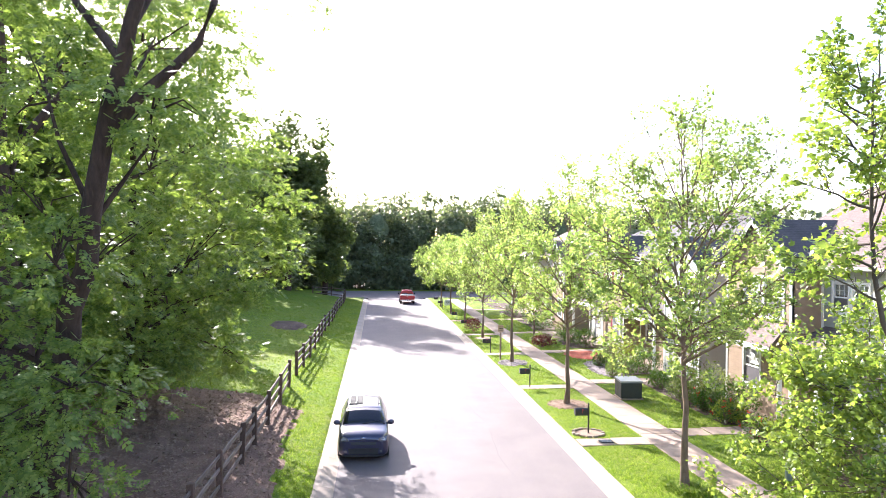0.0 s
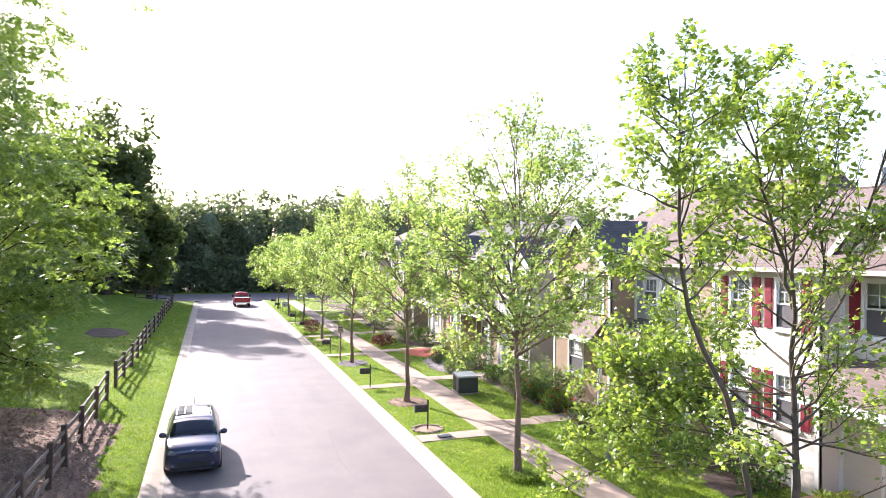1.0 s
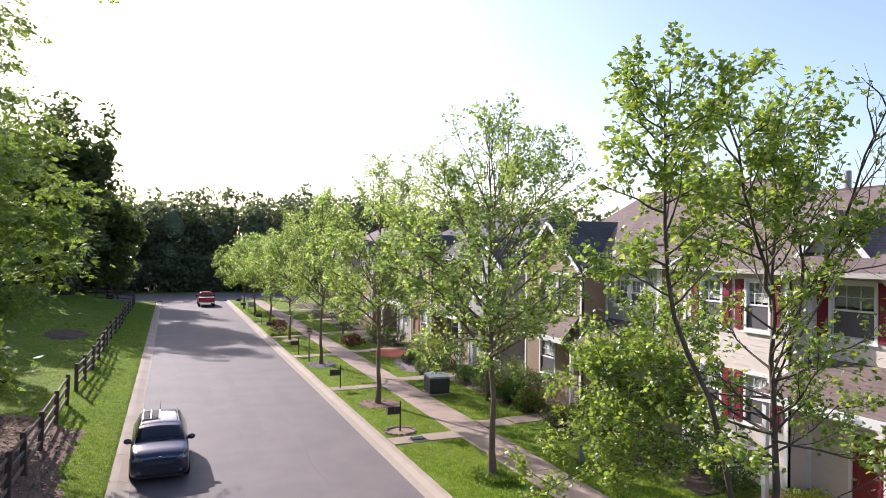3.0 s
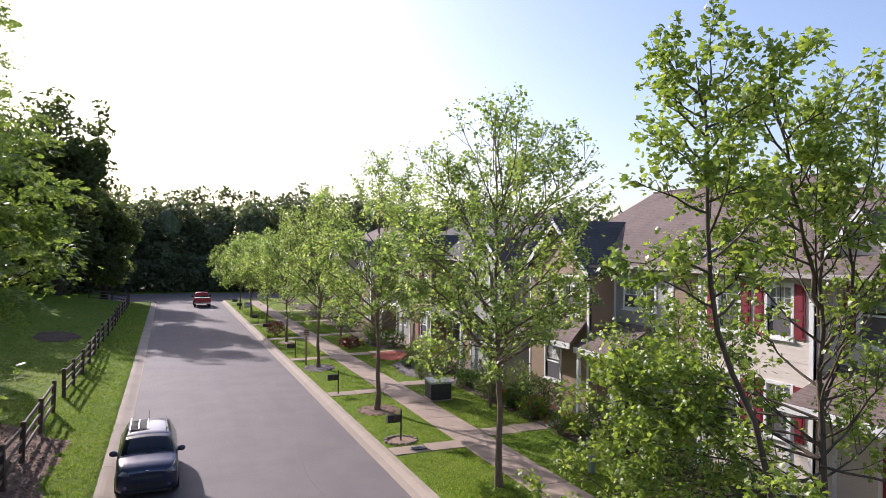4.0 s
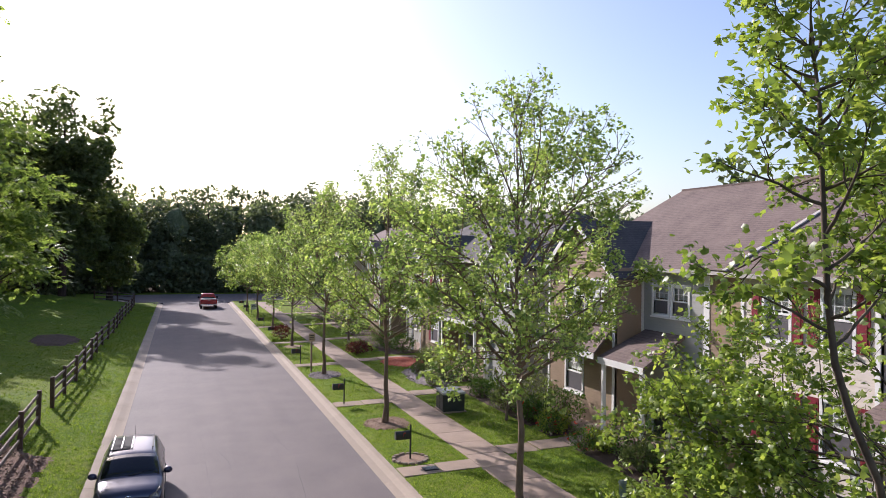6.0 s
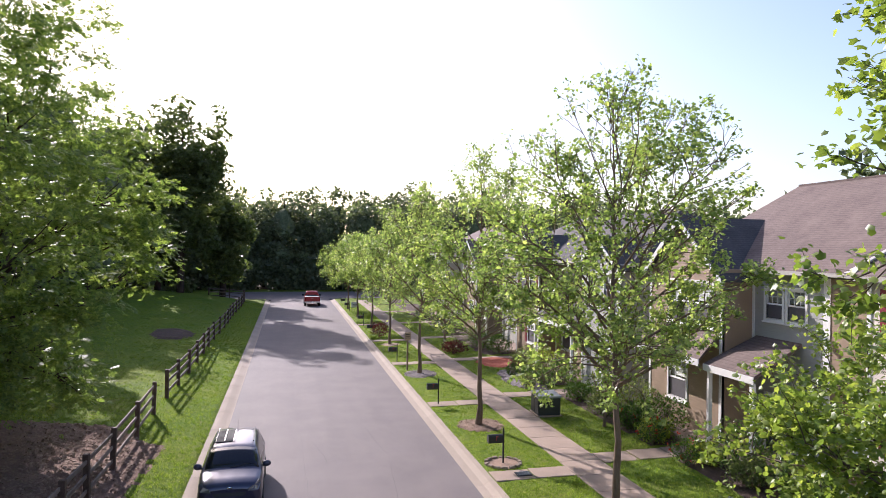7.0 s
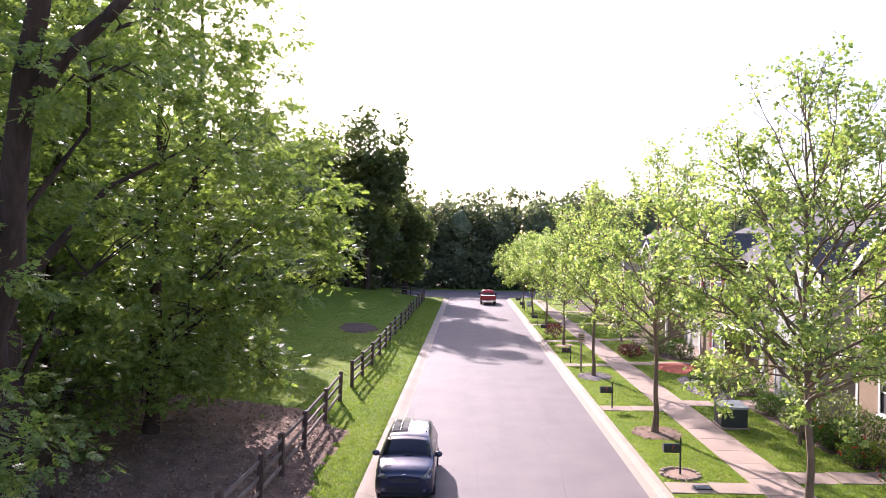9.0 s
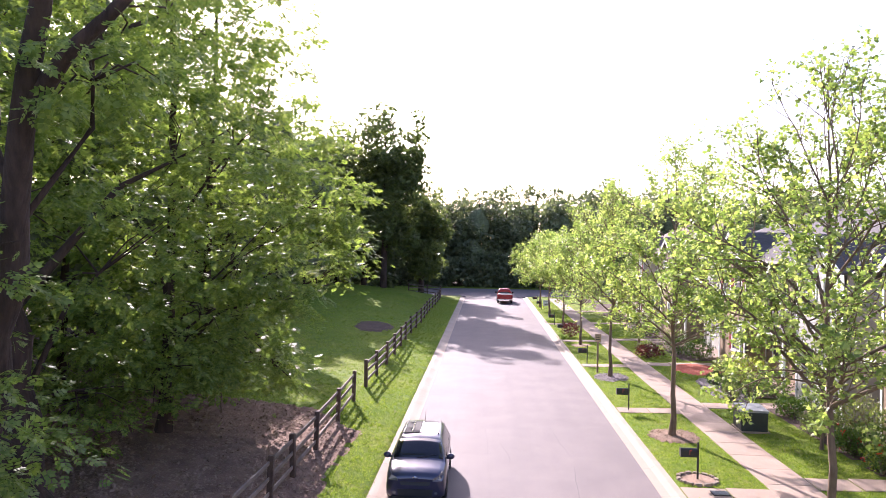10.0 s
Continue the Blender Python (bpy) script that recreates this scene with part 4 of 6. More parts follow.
def far_wood(name, spots, seed, label, mat):
    """A far belt of trees in one mass of leaves and stems, over added dark cores."""
    rng = np.random.default_rng(seed)
    wood, inner, P, D = Gather(), Gather(), [], []
    for x, y, h, w in spots:
        z = 0.3
        wood.add(*tube(np.array([(x, y, z - 0.6), (x + rng.normal(0, .2), y, h * 0.5), (x + rng.normal(0, .4), y, h * 0.9)]), np.array([0.28, 0.2, 0.06]), 6))
        tops = [((x, y, z + h * 0.62), (w * 1.0, w * 1.0, h * 0.37), 36), ((x + rng.uniform(-1, 1) * w * 0.5, y - w * 0.4, z + h * 0.30), (w * 0.85, w * 0.7, h * 0.30), 18)]
        for c, r, clumps in tops:
            p, d = dome(rng, c, r, clumps, 40, 1.15, 0.62)
            P.append(p)
            D.append(d)
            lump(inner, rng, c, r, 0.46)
    P, D = np.concatenate(P), np.concatenate(D)
    axis = D + rng.normal(0, 0.6, P.shape) + np.array([0, 0, -0.3])
    nrm = D * 0.5 + rng.normal(0, 0.5, P.shape) + np.array([0, 0, 0.7])
    root = tagged(new(name), label, "woods", kind="stuff")
    part("stems", wood.mesh("stems", BARK_DARK, True), BARK_DARK, root)
    part("foliage_shade_core", inner.mesh("foliage_shade_core", CANOPY_SHADE), CANOPY_SHADE, root)
    part("foliage", mesh_np("foliage", *leaf_arrays(P, axis, nrm, 0.62 * rng.uniform(0.6, 1.3, len(P)), LEAF_V * np.array([1.3, 1, 1]), LEAF_F), mat), mat, root)
    return root


wr = np.random.default_rng(77)
spots = [(x + wr.uniform(-1.5, 1.5), 128 + wr.uniform(0, 5), wr.uniform(15.5, 18.5), wr.uniform(3.6, 4.8)) for x in np.arange(-44, 66, 3.8)]
spots += [(x + wr.uniform(-1.5, 1.5), 139 + wr.uniform(0, 6), wr.uniform(18, 20.5), wr.uniform(4.2, 5.4)) for x in np.arange(-50, 76, 4.4)]
spots += [(wr.uniform(-40, -10.5), wr.uniform(104, 126), wr.uniform(15, 21), wr.uniform(3.8, 5.0)) for _ in range(13)]
spots += [(x + wr.uniform(-1, 1), 125.0 + wr.uniform(0, 1.5), wr.uniform(3.5, 6.0), wr.uniform(2.2, 3.0)) for x in np.arange(-30, 46, 3.2)]
far_wood("far_woods", spots, 78, "dense dark green woods behind the cross street", LEAF_FAR)
spots = [(-26 + wr.uniform(-6, 3), y + wr.uniform(-2, 2), wr.uniform(17, 24), wr.uniform(3.4, 4.6)) for y in np.arange(6, 124, 6.0)]
spots += [(-36 + wr.uniform(-4, 4), y + wr.uniform(-2, 2), wr.uniform(19, 25), wr.uniform(3.6, 4.8)) for y in np.arange(0, 124, 14.0)]
far_wood("bank_woods", spots, 79, "deep shaded woods on the bank", LEAF_FAR)
spots = [(46 + wr.uniform(-4, 6), y + wr.uniform(-2, 2), wr.uniform(12, 15), wr.uniform(3.4, 4.6)) for y in np.arange(12, 126, 8.0)]
far_wood("rear_woods", spots, 80, "green treetops behind the townhouses", LEAF_FAR)

# ---------------------------------------------------------------- fence on the bank
POSTS = [13.2, 16.3, 19.2, 22.0, 24.2, 27.0, 30.8, 34.3, 37.45, 40.5, 43.9, 47.4, 51.1, 54.4, 58.0, 61.6, 65.5, 69.2, 72.8, 76.3, 79.9, 83.5, 87.0, 90.5, 94.0]
FENCE_X = -4.32


def fence_bm_rail(p, q, h, t):
    """A split rail between two points, slightly bowed."""
    p, q = Vector(p), Vector(q)
    bm = bmesh.new()
    d = (q - p).normalized()
    side = Vector((d.y, -d.x, 0)).normalized()
    up = side.cross(d)
    rings = []
    sag = random.uniform(-0.02, 0.015)
    for i in range(5):
        u = i / 4
        c = p.lerp(q, u) + up * (sag * 4 * u * (1 - u)) + side * random.uniform(-0.006, 0.006)
        k = 1.0 if 0 < i < 4 else 0.8
        rings.append([bm.verts.new(c + side * sx * t * k + up * sy * h * k) for sx, sy in ((-0.5, -0.42), (0.0, -0.5), (0.5, -0.42), (0.5, 0.4), (0.0, 0.5), (-0.5, 0.4))])
    for a, b in zip(rings[:-1], rings[1:]):
        for i in range(6):
            bm.faces.new((a[i], a[(i + 1) % 6], b[(i + 1) % 6], b[i]))
    bm.faces.new(rings[0])
    bm.faces.new(rings[-1])
    return bm


def build_fence(name, spots, label):
    root = tagged(new(name), label, "fence")
    for k, (x, y) in enumerate(spots):
        z = gz(x, y)
        bm = box_bm(-0.08, 0.08, -0.08, 0.08, -0.2, 1.38, bevel=0.012)
        ob = part("post", bm, FENCE_WOOD, root)
        ob.matrix_basis = pose(x, y, z, random.uniform(-1.6, 1.6), random.uniform(-1.8, 1.8), random.uniform(-4, 4))
        if k + 1 < len(spots):
            x2, y2 = spots[k + 1]
            z2 = gz(x2, y2)
            for h in (0.34, 0.78, 1.20):
                j = random.uniform(-0.025, 0.025)
                part("rail", fence_bm_rail((x, y, z + h + j), (x2, y2, z2 + h + j + random.uniform(-0.02, 0.02)), 0.14, 0.055), RAIL_WOOD, root)
    return root


random.seed(4)
near_posts = [(FENCE_X + 0.06 * math.sin(y * 0.31), y) for y in POSTS if y < 35]
far_posts = [(FENCE_X + 0.06 * math.sin(y * 0.31), y) for y in POSTS if y > 35] + [(-4.6, 97.0), (-6.6, 99.0), (-9.4, 100.2)]
build_fence("rail_fence", near_posts, "weathered dark brown three-rail wooden fence beside mulch")
build_fence("rail_fence", far_posts, "dark brown three-rail wooden fence along the lawn bank")


# ---------------------------------------------------------------- beds and patches
def patch(name, inside, x0, x1, y0, y1, step, mat, label, lift=0.03, category="mulch bed", wave=0.02):
    """A bed that follows the ground where inside(x, y) is positive."""
    nx, ny = int((x1 - x0) / step) + 1, int((y1 - y0) / step) + 1
    ids, v, f = {}, [], []

    def vid(i, j):
        if (i, j) not in ids:
            x, y = x0 + i * step, y0 + j * step
            x += step * 0.35 * noise.noise((x * 1.9, y * 1.9, 8.0))
            y += step * 0.35 * noise.noise((x * 1.9, y * 1.9, 9.0))
            edge = min(1.0, max(0.0, inside(x, y)) * 3)
            ids[i, j] = len(v)
            v.append((x, y, gz(x, y) + 0.004 + lift * edge + wave * noise.noise((x * 2.3, y * 2.3, 2.0)) * edge))
        return ids[i, j]
    for i in range(nx):
        for j in range(ny):
            if inside(x0 + (i + 0.5) * step, y0 + (j + 0.5) * step) > 0:
                f.append((vid(i, j), vid(i + 1, j), vid(i + 1, j + 1), vid(i, j + 1)))
    ob = new(name, mesh_np(name, v, f, mat, True))
    return tagged(ob, label, category, kind="structure")


def ell(cx, cy, rx, ry, rough=0.25, f=0.9):
    return lambda x, y: 1 - ((x - cx) / rx) ** 2 - ((y - cy) / ry) ** 2 + rough * noise.noise((x * f, y * f, 4.4))


def in_mulch(x, y):
    right = lerp(-2.95, -3.55, min(1, max(0, (y - 18) / 12)))
    far = 32.2 + 0.28 * (x + 4.0) * -0.25
    return min(right - x, far - y - max(0, x + 5.5) * 1.1) * 0.6 + 0.25 * noise.noise((x * 0.8, y * 0.8, 0.3)) + 0.1 * noise.noise((x * 3, y * 3, 0.3))


patch("mulch_bed", in_mulch, -20, -2.6, 6, 35, 0.25, MULCH, "brown bark mulch under the bank trees", 0.03)
patch("mulch_ring", ell(-7.6, 59.0, 1.5, 3.2), -10, -5, 54, 64, 0.25, DARK_MULCH, "dark mulch ring in the bank lawn", 0.08)
for cx, cy, rx, ry, mat, lab in ((9.3, 31.3, 1.0, 1.0, CHIP, "dry leaf and chip ring round a street tree"), (9.0, 43.3, 0.95, 1.25, STONE, "grey stone ring round a street tree"), (9.05, 55.7, 0.7, 0.9, CHIP, "chip ring round a street tree")):
    patch("tree_ring", ell(cx, cy, rx, ry, 0.4, 1.6), cx - 1.6, cx + 1.6, cy - 1.8, cy + 1.8, 0.14, mat, lab, 0.04)
patch("house_bed", lambda x, y: (x - 14.9 - 0.5 * noise.noise((y * 0.3, 0, 0)) - 1.1 * (abs((y - 26.1 + 5.3) % 11.1 - 5.3) < 0.95) * 3) * 0.8, 13.6, 17.6, 4, 100, 0.25, DARK_MULCH, "dark mulch bed along the townhouse fronts", 0.04)
patch("rock_bed", ell(14.3, 40.2, 1.0, 2.9, 0.3, 0.8), 12.6, 16, 36, 44, 0.18, STONE, "purple-grey crushed stone bed with clipped shrubs", 0.07)
patch("red_bed", ell(14.8, 46.2, 1.5, 1.9, 0.3, 0.8), 12.8, 16.5, 43.5, 49, 0.2, RED_MULCH, "red mulch bed in the front lawn", 0.06)


def scatter_chips(name, inside, x0, x1, y0, y1, n, mat, size, seed, label):
    """Loose chips and stones lying about."""
    rng = np.random.default_rng(seed)
    P = []
    while len(P) < n:
        x, y = rng.uniform(x0, x1), rng.uniform(y0, y1)
        if inside(x, y) > 0.02:
            P.append((x, y, gz(x, y) + 0.045))
    P = np.array(P)
    ax = rng.normal(0, 1, P.shape) * np.array([1, 1, 0.35])
    nr = rng.normal(0, 0.4, P.shape) + np.array([0, 0, 1])
    tv = np.array([(-0.3, 0, 0), (0.3, 0.05, 0), (0.22, 1, 0.05), (-0.25, 0.9, 0.0), (0, 0.5, 0.28)])
    tf = np.array([(0, 1, 4), (1, 2, 4), (2, 3, 4), (3, 0, 4)])
    ob = new(name, mesh_np(name, *leaf_arrays(P, ax, nr, size * rng.uniform(0.5, 1.5, n), tv, tf), mat))
    return tagged(ob, label, "chips", kind="stuff")


scatter_chips("mulch_chips", in_mulch, -12, -2.8, 14, 34, 9000, CHIP, 0.10, 1, "loose bark chips on the mulch")
scatter_chips("bed_stones", ell(14.3, 40.2, 1.0, 2.9, 0.3, 0.8), 12.6, 16, 36, 44, 1800, STONE, 0.09, 2, "loose grey stones in the bed")
scatter_chips("ring_stones", ell(9.0, 43.3, 0.95, 1.25, 0.4, 1.6), 7.8, 10.4, 41.6, 45, 700, STONE, 0.085, 3, "loose grey stones under a street tree")
scatter_chips("ring_chips", ell(9.3, 31.3, 1.0, 1.0, 0.4, 1.6), 8, 11, 30, 33, 900, CHIP, 0.055, 4, "dry chips under a street tree")


# ---------------------------------------------------------------- grass
def grass_here(x, y):
    if LEFT_EDGE < x < RIGHT_EDGE:
        return False
    if x < 0:
        return in_mulch(x, y) < -0.03 and x > -13.5
    if WALK_X0 - 0.02 < x < WALK_X1 + 0.02:
        return False
    if x < WALK_X0 and any(p - 0.0 < y < p + 0.95 for p in PATHS_STRIP):
        return False
    if x > WALK_X1 and (any(p < y < p + 1.1 for p in PATHS_HOUSE) or x > 14.7):
        return False
    if ell(9.3, 31.3, 1.0, 1.0, 0.4, 1.6)(x, y) > 0 or ell(9.0, 43.3, 0.95, 1.25, 0.4, 1.6)(x, y) > 0 or (x - 8.65) ** 2 + (y - 26.3) ** 2 < 0.45:
        return False
    if x > 12.2 and (ell(14.3, 40.2, 1.0, 2.9, 0.3, 0.8)(x, y) > 0 or ell(14.8, 46.2, 1.5, 1.9, 0.3, 0.8)(x, y) > 0):
        return False
    return True


def grass(seed=9):
    """Tufts of blades on the lawns that the camera passes nearest."""
    rng = np.random.default_rng(seed)
    areas = ((-4.6, -1.92, 18, 95, 17000, 0.075), (-13.5, -4.6, 30, 90, 9000, 0.09), (7.85, 10.63, 17, 95, 17000, 0.07), (12.22, 14.9, 16, 75, 11000, 0.075))
    V = []
    for x0, x1, y0, y1, n, s in areas:
        p = np.stack([rng.uniform(x0, x1, n), y0 + (y1 - y0) * rng.uniform(0, 1, n) ** 1.7, rng.uniform(0.6, 1.4, n) * s], 1)
        V.append(np.array([q for q in p if grass_here(q[0], q[1])]))
    V = np.concatenate(V)
    pos = np.array([(x, y, gz(x, y) - 0.005) for x, y, s in V])
    k = 5
    pos = np.repeat(pos, k, 0) + np.concatenate([rng.normal(0, 0.045, (len(pos) * k, 2)), np.zeros((len(pos) * k, 1))], 1)
    size = np.repeat(V[:, 2], k)
    ax = rng.normal(0, 0.5, pos.shape) + np.array([0, 0, 0.9])
    nr = rng.normal(0, 1, pos.shape)
    tv = TRI_V * np.array([0.24, 1, 1])
    ob = new("grass", mesh_np("grass", *leaf_arrays(pos, ax, nr, size, tv, TRI_F), BLADE))
    return tagged(ob, "short mown grass blades on the lawns", "grass", kind="stuff")


grass()


# ---------------------------------------------------------------- kerbside things
FLAG_RED = plain("flag_red", (0.35, 0.03, 0.03), 0.4)
BOX_BLACK = plain("mailbox_black", (0.022, 0.022, 0.025), 0.4, 0.0, 0.5)


def mailbox(x, y, ring):
    root = thing("mailbox", (x, y, gz(x, y)), "black metal mailbox on a slim post in the verge", "mailbox", "kerbside mailboxes")
    part("post", box_bm(-0.028, 0.028, -0.028, 0.028, -0.15, 1.22, bevel=0.006), IRON, root)
    bm = add_rod(bmesh.new(), (0, 0, 1.20), (0, 0, 1.27), 0.032, 0.004, 8)
    part("finial", bm, IRON, root)
    part("arm", box_bm(-0.56, -0.028, -0.018, 0.018, 0.73, 0.77), IRON, root)
    # the body: arched box pointing to the road
    bm = bmesh.new()
    prof = [(-0.095, 0.0), (0.095, 0.0)] + [(0.095 * math.cos(a), 0.17 + 0.095 * math.sin(a)) for a in [math.pi * i / 8 for i in range(9)]]
    rings = [[bm.verts.new((xx, p[0], 0.775 + p[1])) for p in prof] for xx in (-0.56, -0.05)]
    for i in range(len(prof)):
        bm.faces.new((rings[0][i], rings[0][(i + 1) % len(prof)], rings[1][(i + 1) % len(prof)], rings[1][i]))
    bm.faces.new(rings[0])
    bm.faces.new(rings[1])
    body = part("box", bm, BOX_BLACK, root)
    bm = bmesh.new()
    v = [bm.verts.new((-0.575, p[0] * 1.05, 0.772 + p[1] * 1.03)) for p in prof]
    w = [bm.verts.new((-0.561, p[0] * 1.05, 0.772 + p[1] * 1.03)) for p in prof]
    bm.faces.new(v)
    bm.faces.new(w)
    for i in range(len(prof)):
        bm.faces.new((v[i], v[(i + 1) % len(prof)], w[(i + 1) % len(prof)], w[i]))
    part("door", bm, BOX_BLACK, body)
    part("flag", add_box(box_bm(-0.30, -0.285, -0.112, -0.099, 0.85, 1.0), -0.30, -0.22, -0.112, -0.099, 0.96, 1.0), FLAG_RED, body, "small red signal flag")
    if ring:
        rs = thing("stone_ring", (x, y, gz(x, y)), "low ring of edging stones round a mailbox post", "edging", "mailbox rings")
        for i in range(14):
            a = i / 14 * 2 * math.pi
            bm = box_bm(-0.11, 0.11, -0.07, 0.07, -0.05, 0.07, bevel=0.02)
            o = part("stone", bm, PAVER, rs)
            o.matrix_basis = pose(0.60 * math.cos(a), 0.60 * math.sin(a), random.uniform(-0.01, 0.01), random.uniform(-4, 4), random.uniform(-4, 4), math.degrees(a) + 90 + random.uniform(-6, 6))
        patch("ring_mulch", lambda px, py: 0.36 - (px - x) ** 2 - (py - y) ** 2, x - 0.7, x + 0.7, y - 0.7, y + 0.7, 0.1, CHIP, "dry mulch inside a ring of stones", 0.02)
    return root


for x, y, ring in ((8.65, 26.3, True), (8.35, 35.5, False), (8.25, 47.6, False), (8.3, 68.5, False), (8.3, 83.7, False), (8.3, 90.0, False), (8.3, 60.6, False)):
    mailbox(x, y, ring)

sp = thing("marker_post", (8.45, 44.8, gz(8.45, 44.8)), "weathered utility marker post with small tan plate", "marker post")
POST_WOOD = surface("post_wood", (0.16, 0.11, 0.07), (0.32, 0.23, 0.16), 16, 1.4, 0.85, 0.4)
PLATE = surface("tan_plate", (0.36, 0.26, 0.16), (0.50, 0.38, 0.25), 20, 2.0, 0.6, 0.1)
part("post", box_bm(-0.05, 0.05, -0.05, 0.05, -0.15, 2.25, bevel=0.01), POST_WOOD, sp)
part("plate", box_bm(-0.19, 0.19, -0.066, -0.05, 1.85, 2.35, bevel=0.004), PLATE, sp)
for i in range(3):
    part("bar", box_bm(-0.14, 0.14, -0.072, -0.066, 1.98 + i * 0.11, 2.02 + i * 0.11), IRON, sp)

ys = thing("yard_sign", (8.9, 83.3, gz(8.9, 83.3)), "small white yard sign on two legs", "sign")
part("panel", box_bm(-0.4, 0.4, -0.02, 0.02, 0.5, 1.15, bevel=0.005), TRIM, ys)
for x in (-0.34, 0.30):
    part("leg", box_bm(x, x + 0.04, -0.015, 0.015, -0.1, 0.5), IRON, ys)
for i in range(3):
    part("bar", box_bm(-0.28, 0.28, -0.026, -0.02, 0.64 + i * 0.16, 0.70 + i * 0.16), IRON, ys)

GREEN_STEEL = plain("dark_green_steel", (0.030, 0.036, 0.030), 0.5)
GREY_STEEL = plain("lid_steel", (0.30, 0.32, 0.30), 0.5)
ub = thing("transformer_box", (12.80, 32.7, gz(12.80, 32.7)), "dark green pad-mounted transformer box with pale sloped lid", "utility box", turn=-4)
part("pad", box_bm(-0.60, 0.60, -0.62, 0.62, -0.1, 0.06, bevel=0.01), CONCRETE, ub)
body = part("body", box_bm(-0.52, 0.52, -0.55, 0.55, 0.06, 0.86, bevel=0.015), GREEN_STEEL, ub)
part("lid", sheet([(-0.55, -0.59, 0.93), (0.55, -0.59, 0.93), (0.55, 0.59, 0.98), (-0.55, 0.59, 0.98)], 0.09), GREY_STEEL, ub, "pale sloped lid")
part("door", box_bm(-0.536, -0.522, -0.52, -0.02, 0.12, 0.82, bevel=0.003), GREEN_STEEL, body)
part("door", box_bm(-0.536, -0.522, 0.02, 0.52, 0.12, 0.82, bevel=0.003), GREEN_STEEL, body)
part("handle", box_bm(-0.556, -0.537, -0.07, -0.035, 0.42, 0.56), IRON, body)
PALE_GREEN = plain("pale_green_plastic", (0.17, 0.215, 0.17), 0.5)
st = thing("cable_pedestal", (13.4, 20.3, gz(13.4, 20.3)), "grey-green plastic cable pedestal in the lawn", "pedestal")
part("post", box_bm(-0.09, 0.09, -0.08, 0.08, -0.1, 0.48, bevel=0.02), PALE_GREEN, st)
part("cap", box_bm(-0.11, 0.11, -0.10, 0.10, 0.484, 0.60, bevel=0.03), PALE_GREEN, st)
mc = thing("meter_cover", (8.95, 25.02, walk_z(8.9)), "dark cast-iron meter cover in the path", "cover")
part("plate", box_bm(-0.26, 0.26, -0.19, 0.19, -0.03, 0.018, bevel=0.006), IRON, mc)
for i in range(5):
    part("slot", box_bm(-0.2, 0.2, -0.14 + i * 0.065, -0.115 + i * 0.065, 0.018, 0.024), GREY_STEEL, mc)

# ---------------------------------------------------------------- shrubs and small plants
def shrub(name, x, y, r, h, n, leaf, mat, seed, label, category="shrub", petals=0, ball=False):
    """A low bush of many leaves with an uneven outline."""
    rng = np.random.default_rng(seed)
    root = thing(name, (x, y, gz(x, y)), label, category)
    wood = Gather()
    for _ in range(7):
        e = rng.normal(0, 0.4, 3) * r
        wood.add(*tube(np.array([(0, 0, -0.05), (e[0] * 0.5, e[1] * 0.5, h * 0.4), (e[0], e[1], h * 0.75)]), np.array([0.03, 0.02, 0.008]), 5))
    d = rng.normal(0, 1, (n, 3))
    d /= np.linalg.norm(d, axis=1)[:, None]
    s = (0.72 if ball else 0.5) + (0.28 if ball else 0.5) * rng.uniform(0, 1, n) ** 0.7
    if not ball:
        s *= 1 + 0.28 * np.sin(d[:, 0] * 4 + seed) * np.cos(d[:, 1] * 5 + seed * 2) + 0.12 * np.sin(d[:, 2] * 9 + seed)
    p = np.array([0, 0, h * 0.52]) + d * s[:, None] * np.array([r, r, h * 0.5])
    p = p[p[:, 2] > 0.02]
    dd = p / (np.linalg.norm(p, axis=1)[:, None] + 1e-6)
    ax = dd + rng.normal(0, 0.6, p.shape)
    nr = dd * 0.6 + rng.normal(0, 0.5, p.shape) + np.array([0, 0, 0.5])
    part("stem", wood.mesh("stem", BARK_YOUNG, True), BARK_YOUNG, root)
    part("foliage", mesh_np("foliage", *leaf_arrays(p, ax, nr, leaf * rng.uniform(0.6, 1.3, len(p)), LEAF_V, LEAF_F), mat), mat, root)
    if petals:
        q = p[rng.choice(len(p), petals)] * 1.08
        ax = rng.normal(0, 1, q.shape) + np.array([0, 0, 0.6])
        part("blossom", mesh_np("blossom", *leaf_arrays(np.repeat(q, 4, 0) + rng.normal(0, 0.03, (petals * 4, 3)), np.repeat(ax, 4, 0) + rng.normal(0, 0.8, (petals * 4, 3)), rng.normal(0, 1, (petals * 4, 3)), np.full(petals * 4, 0.09), LEAF_V, LEAF_F), PETAL), PETAL, root, "red blossom")
    return root


def tuft_plant(x, y, n, length, seed, label, mat=BLADE):
    """A clump of arching strap leaves."""
    rng = np.random.default_rng(seed)
    g = Gather()
    for _ in range(n):
        a, l = rng.uniform(0, 6.283), length * rng.uniform(0.6, 1.2)
        o = np.array([rng.normal(0, 0.12), rng.normal(0, 0.12), 0])
        d = np.array([math.cos(a), math.sin(a), 0])
        s = np.array([-d[1], d[0], 0]) * 0.016
        line = [o + d * l * t * 0.7 + np.array([0, 0, l * (1.1 * t - 0.75 * t * t)]) for t in (0, 0.35, 0.7, 1.0)]
        v = np.array([p + s * k * w for p, w in zip(line, (1, 1, 0.7, 0.1)) for k in (-1, 1)])
        f = np.array([(2 * i, 2 * i + 1, 2 * i + 3, 2 * i + 2) for i in range(3)])
        g.add(v, f)
    root = thing("strap_plant", (x, y, gz(x, y)), label, "plant", "strap-leaved clumps")
    part("foliage", g.mesh("foliage", mat), mat, root)


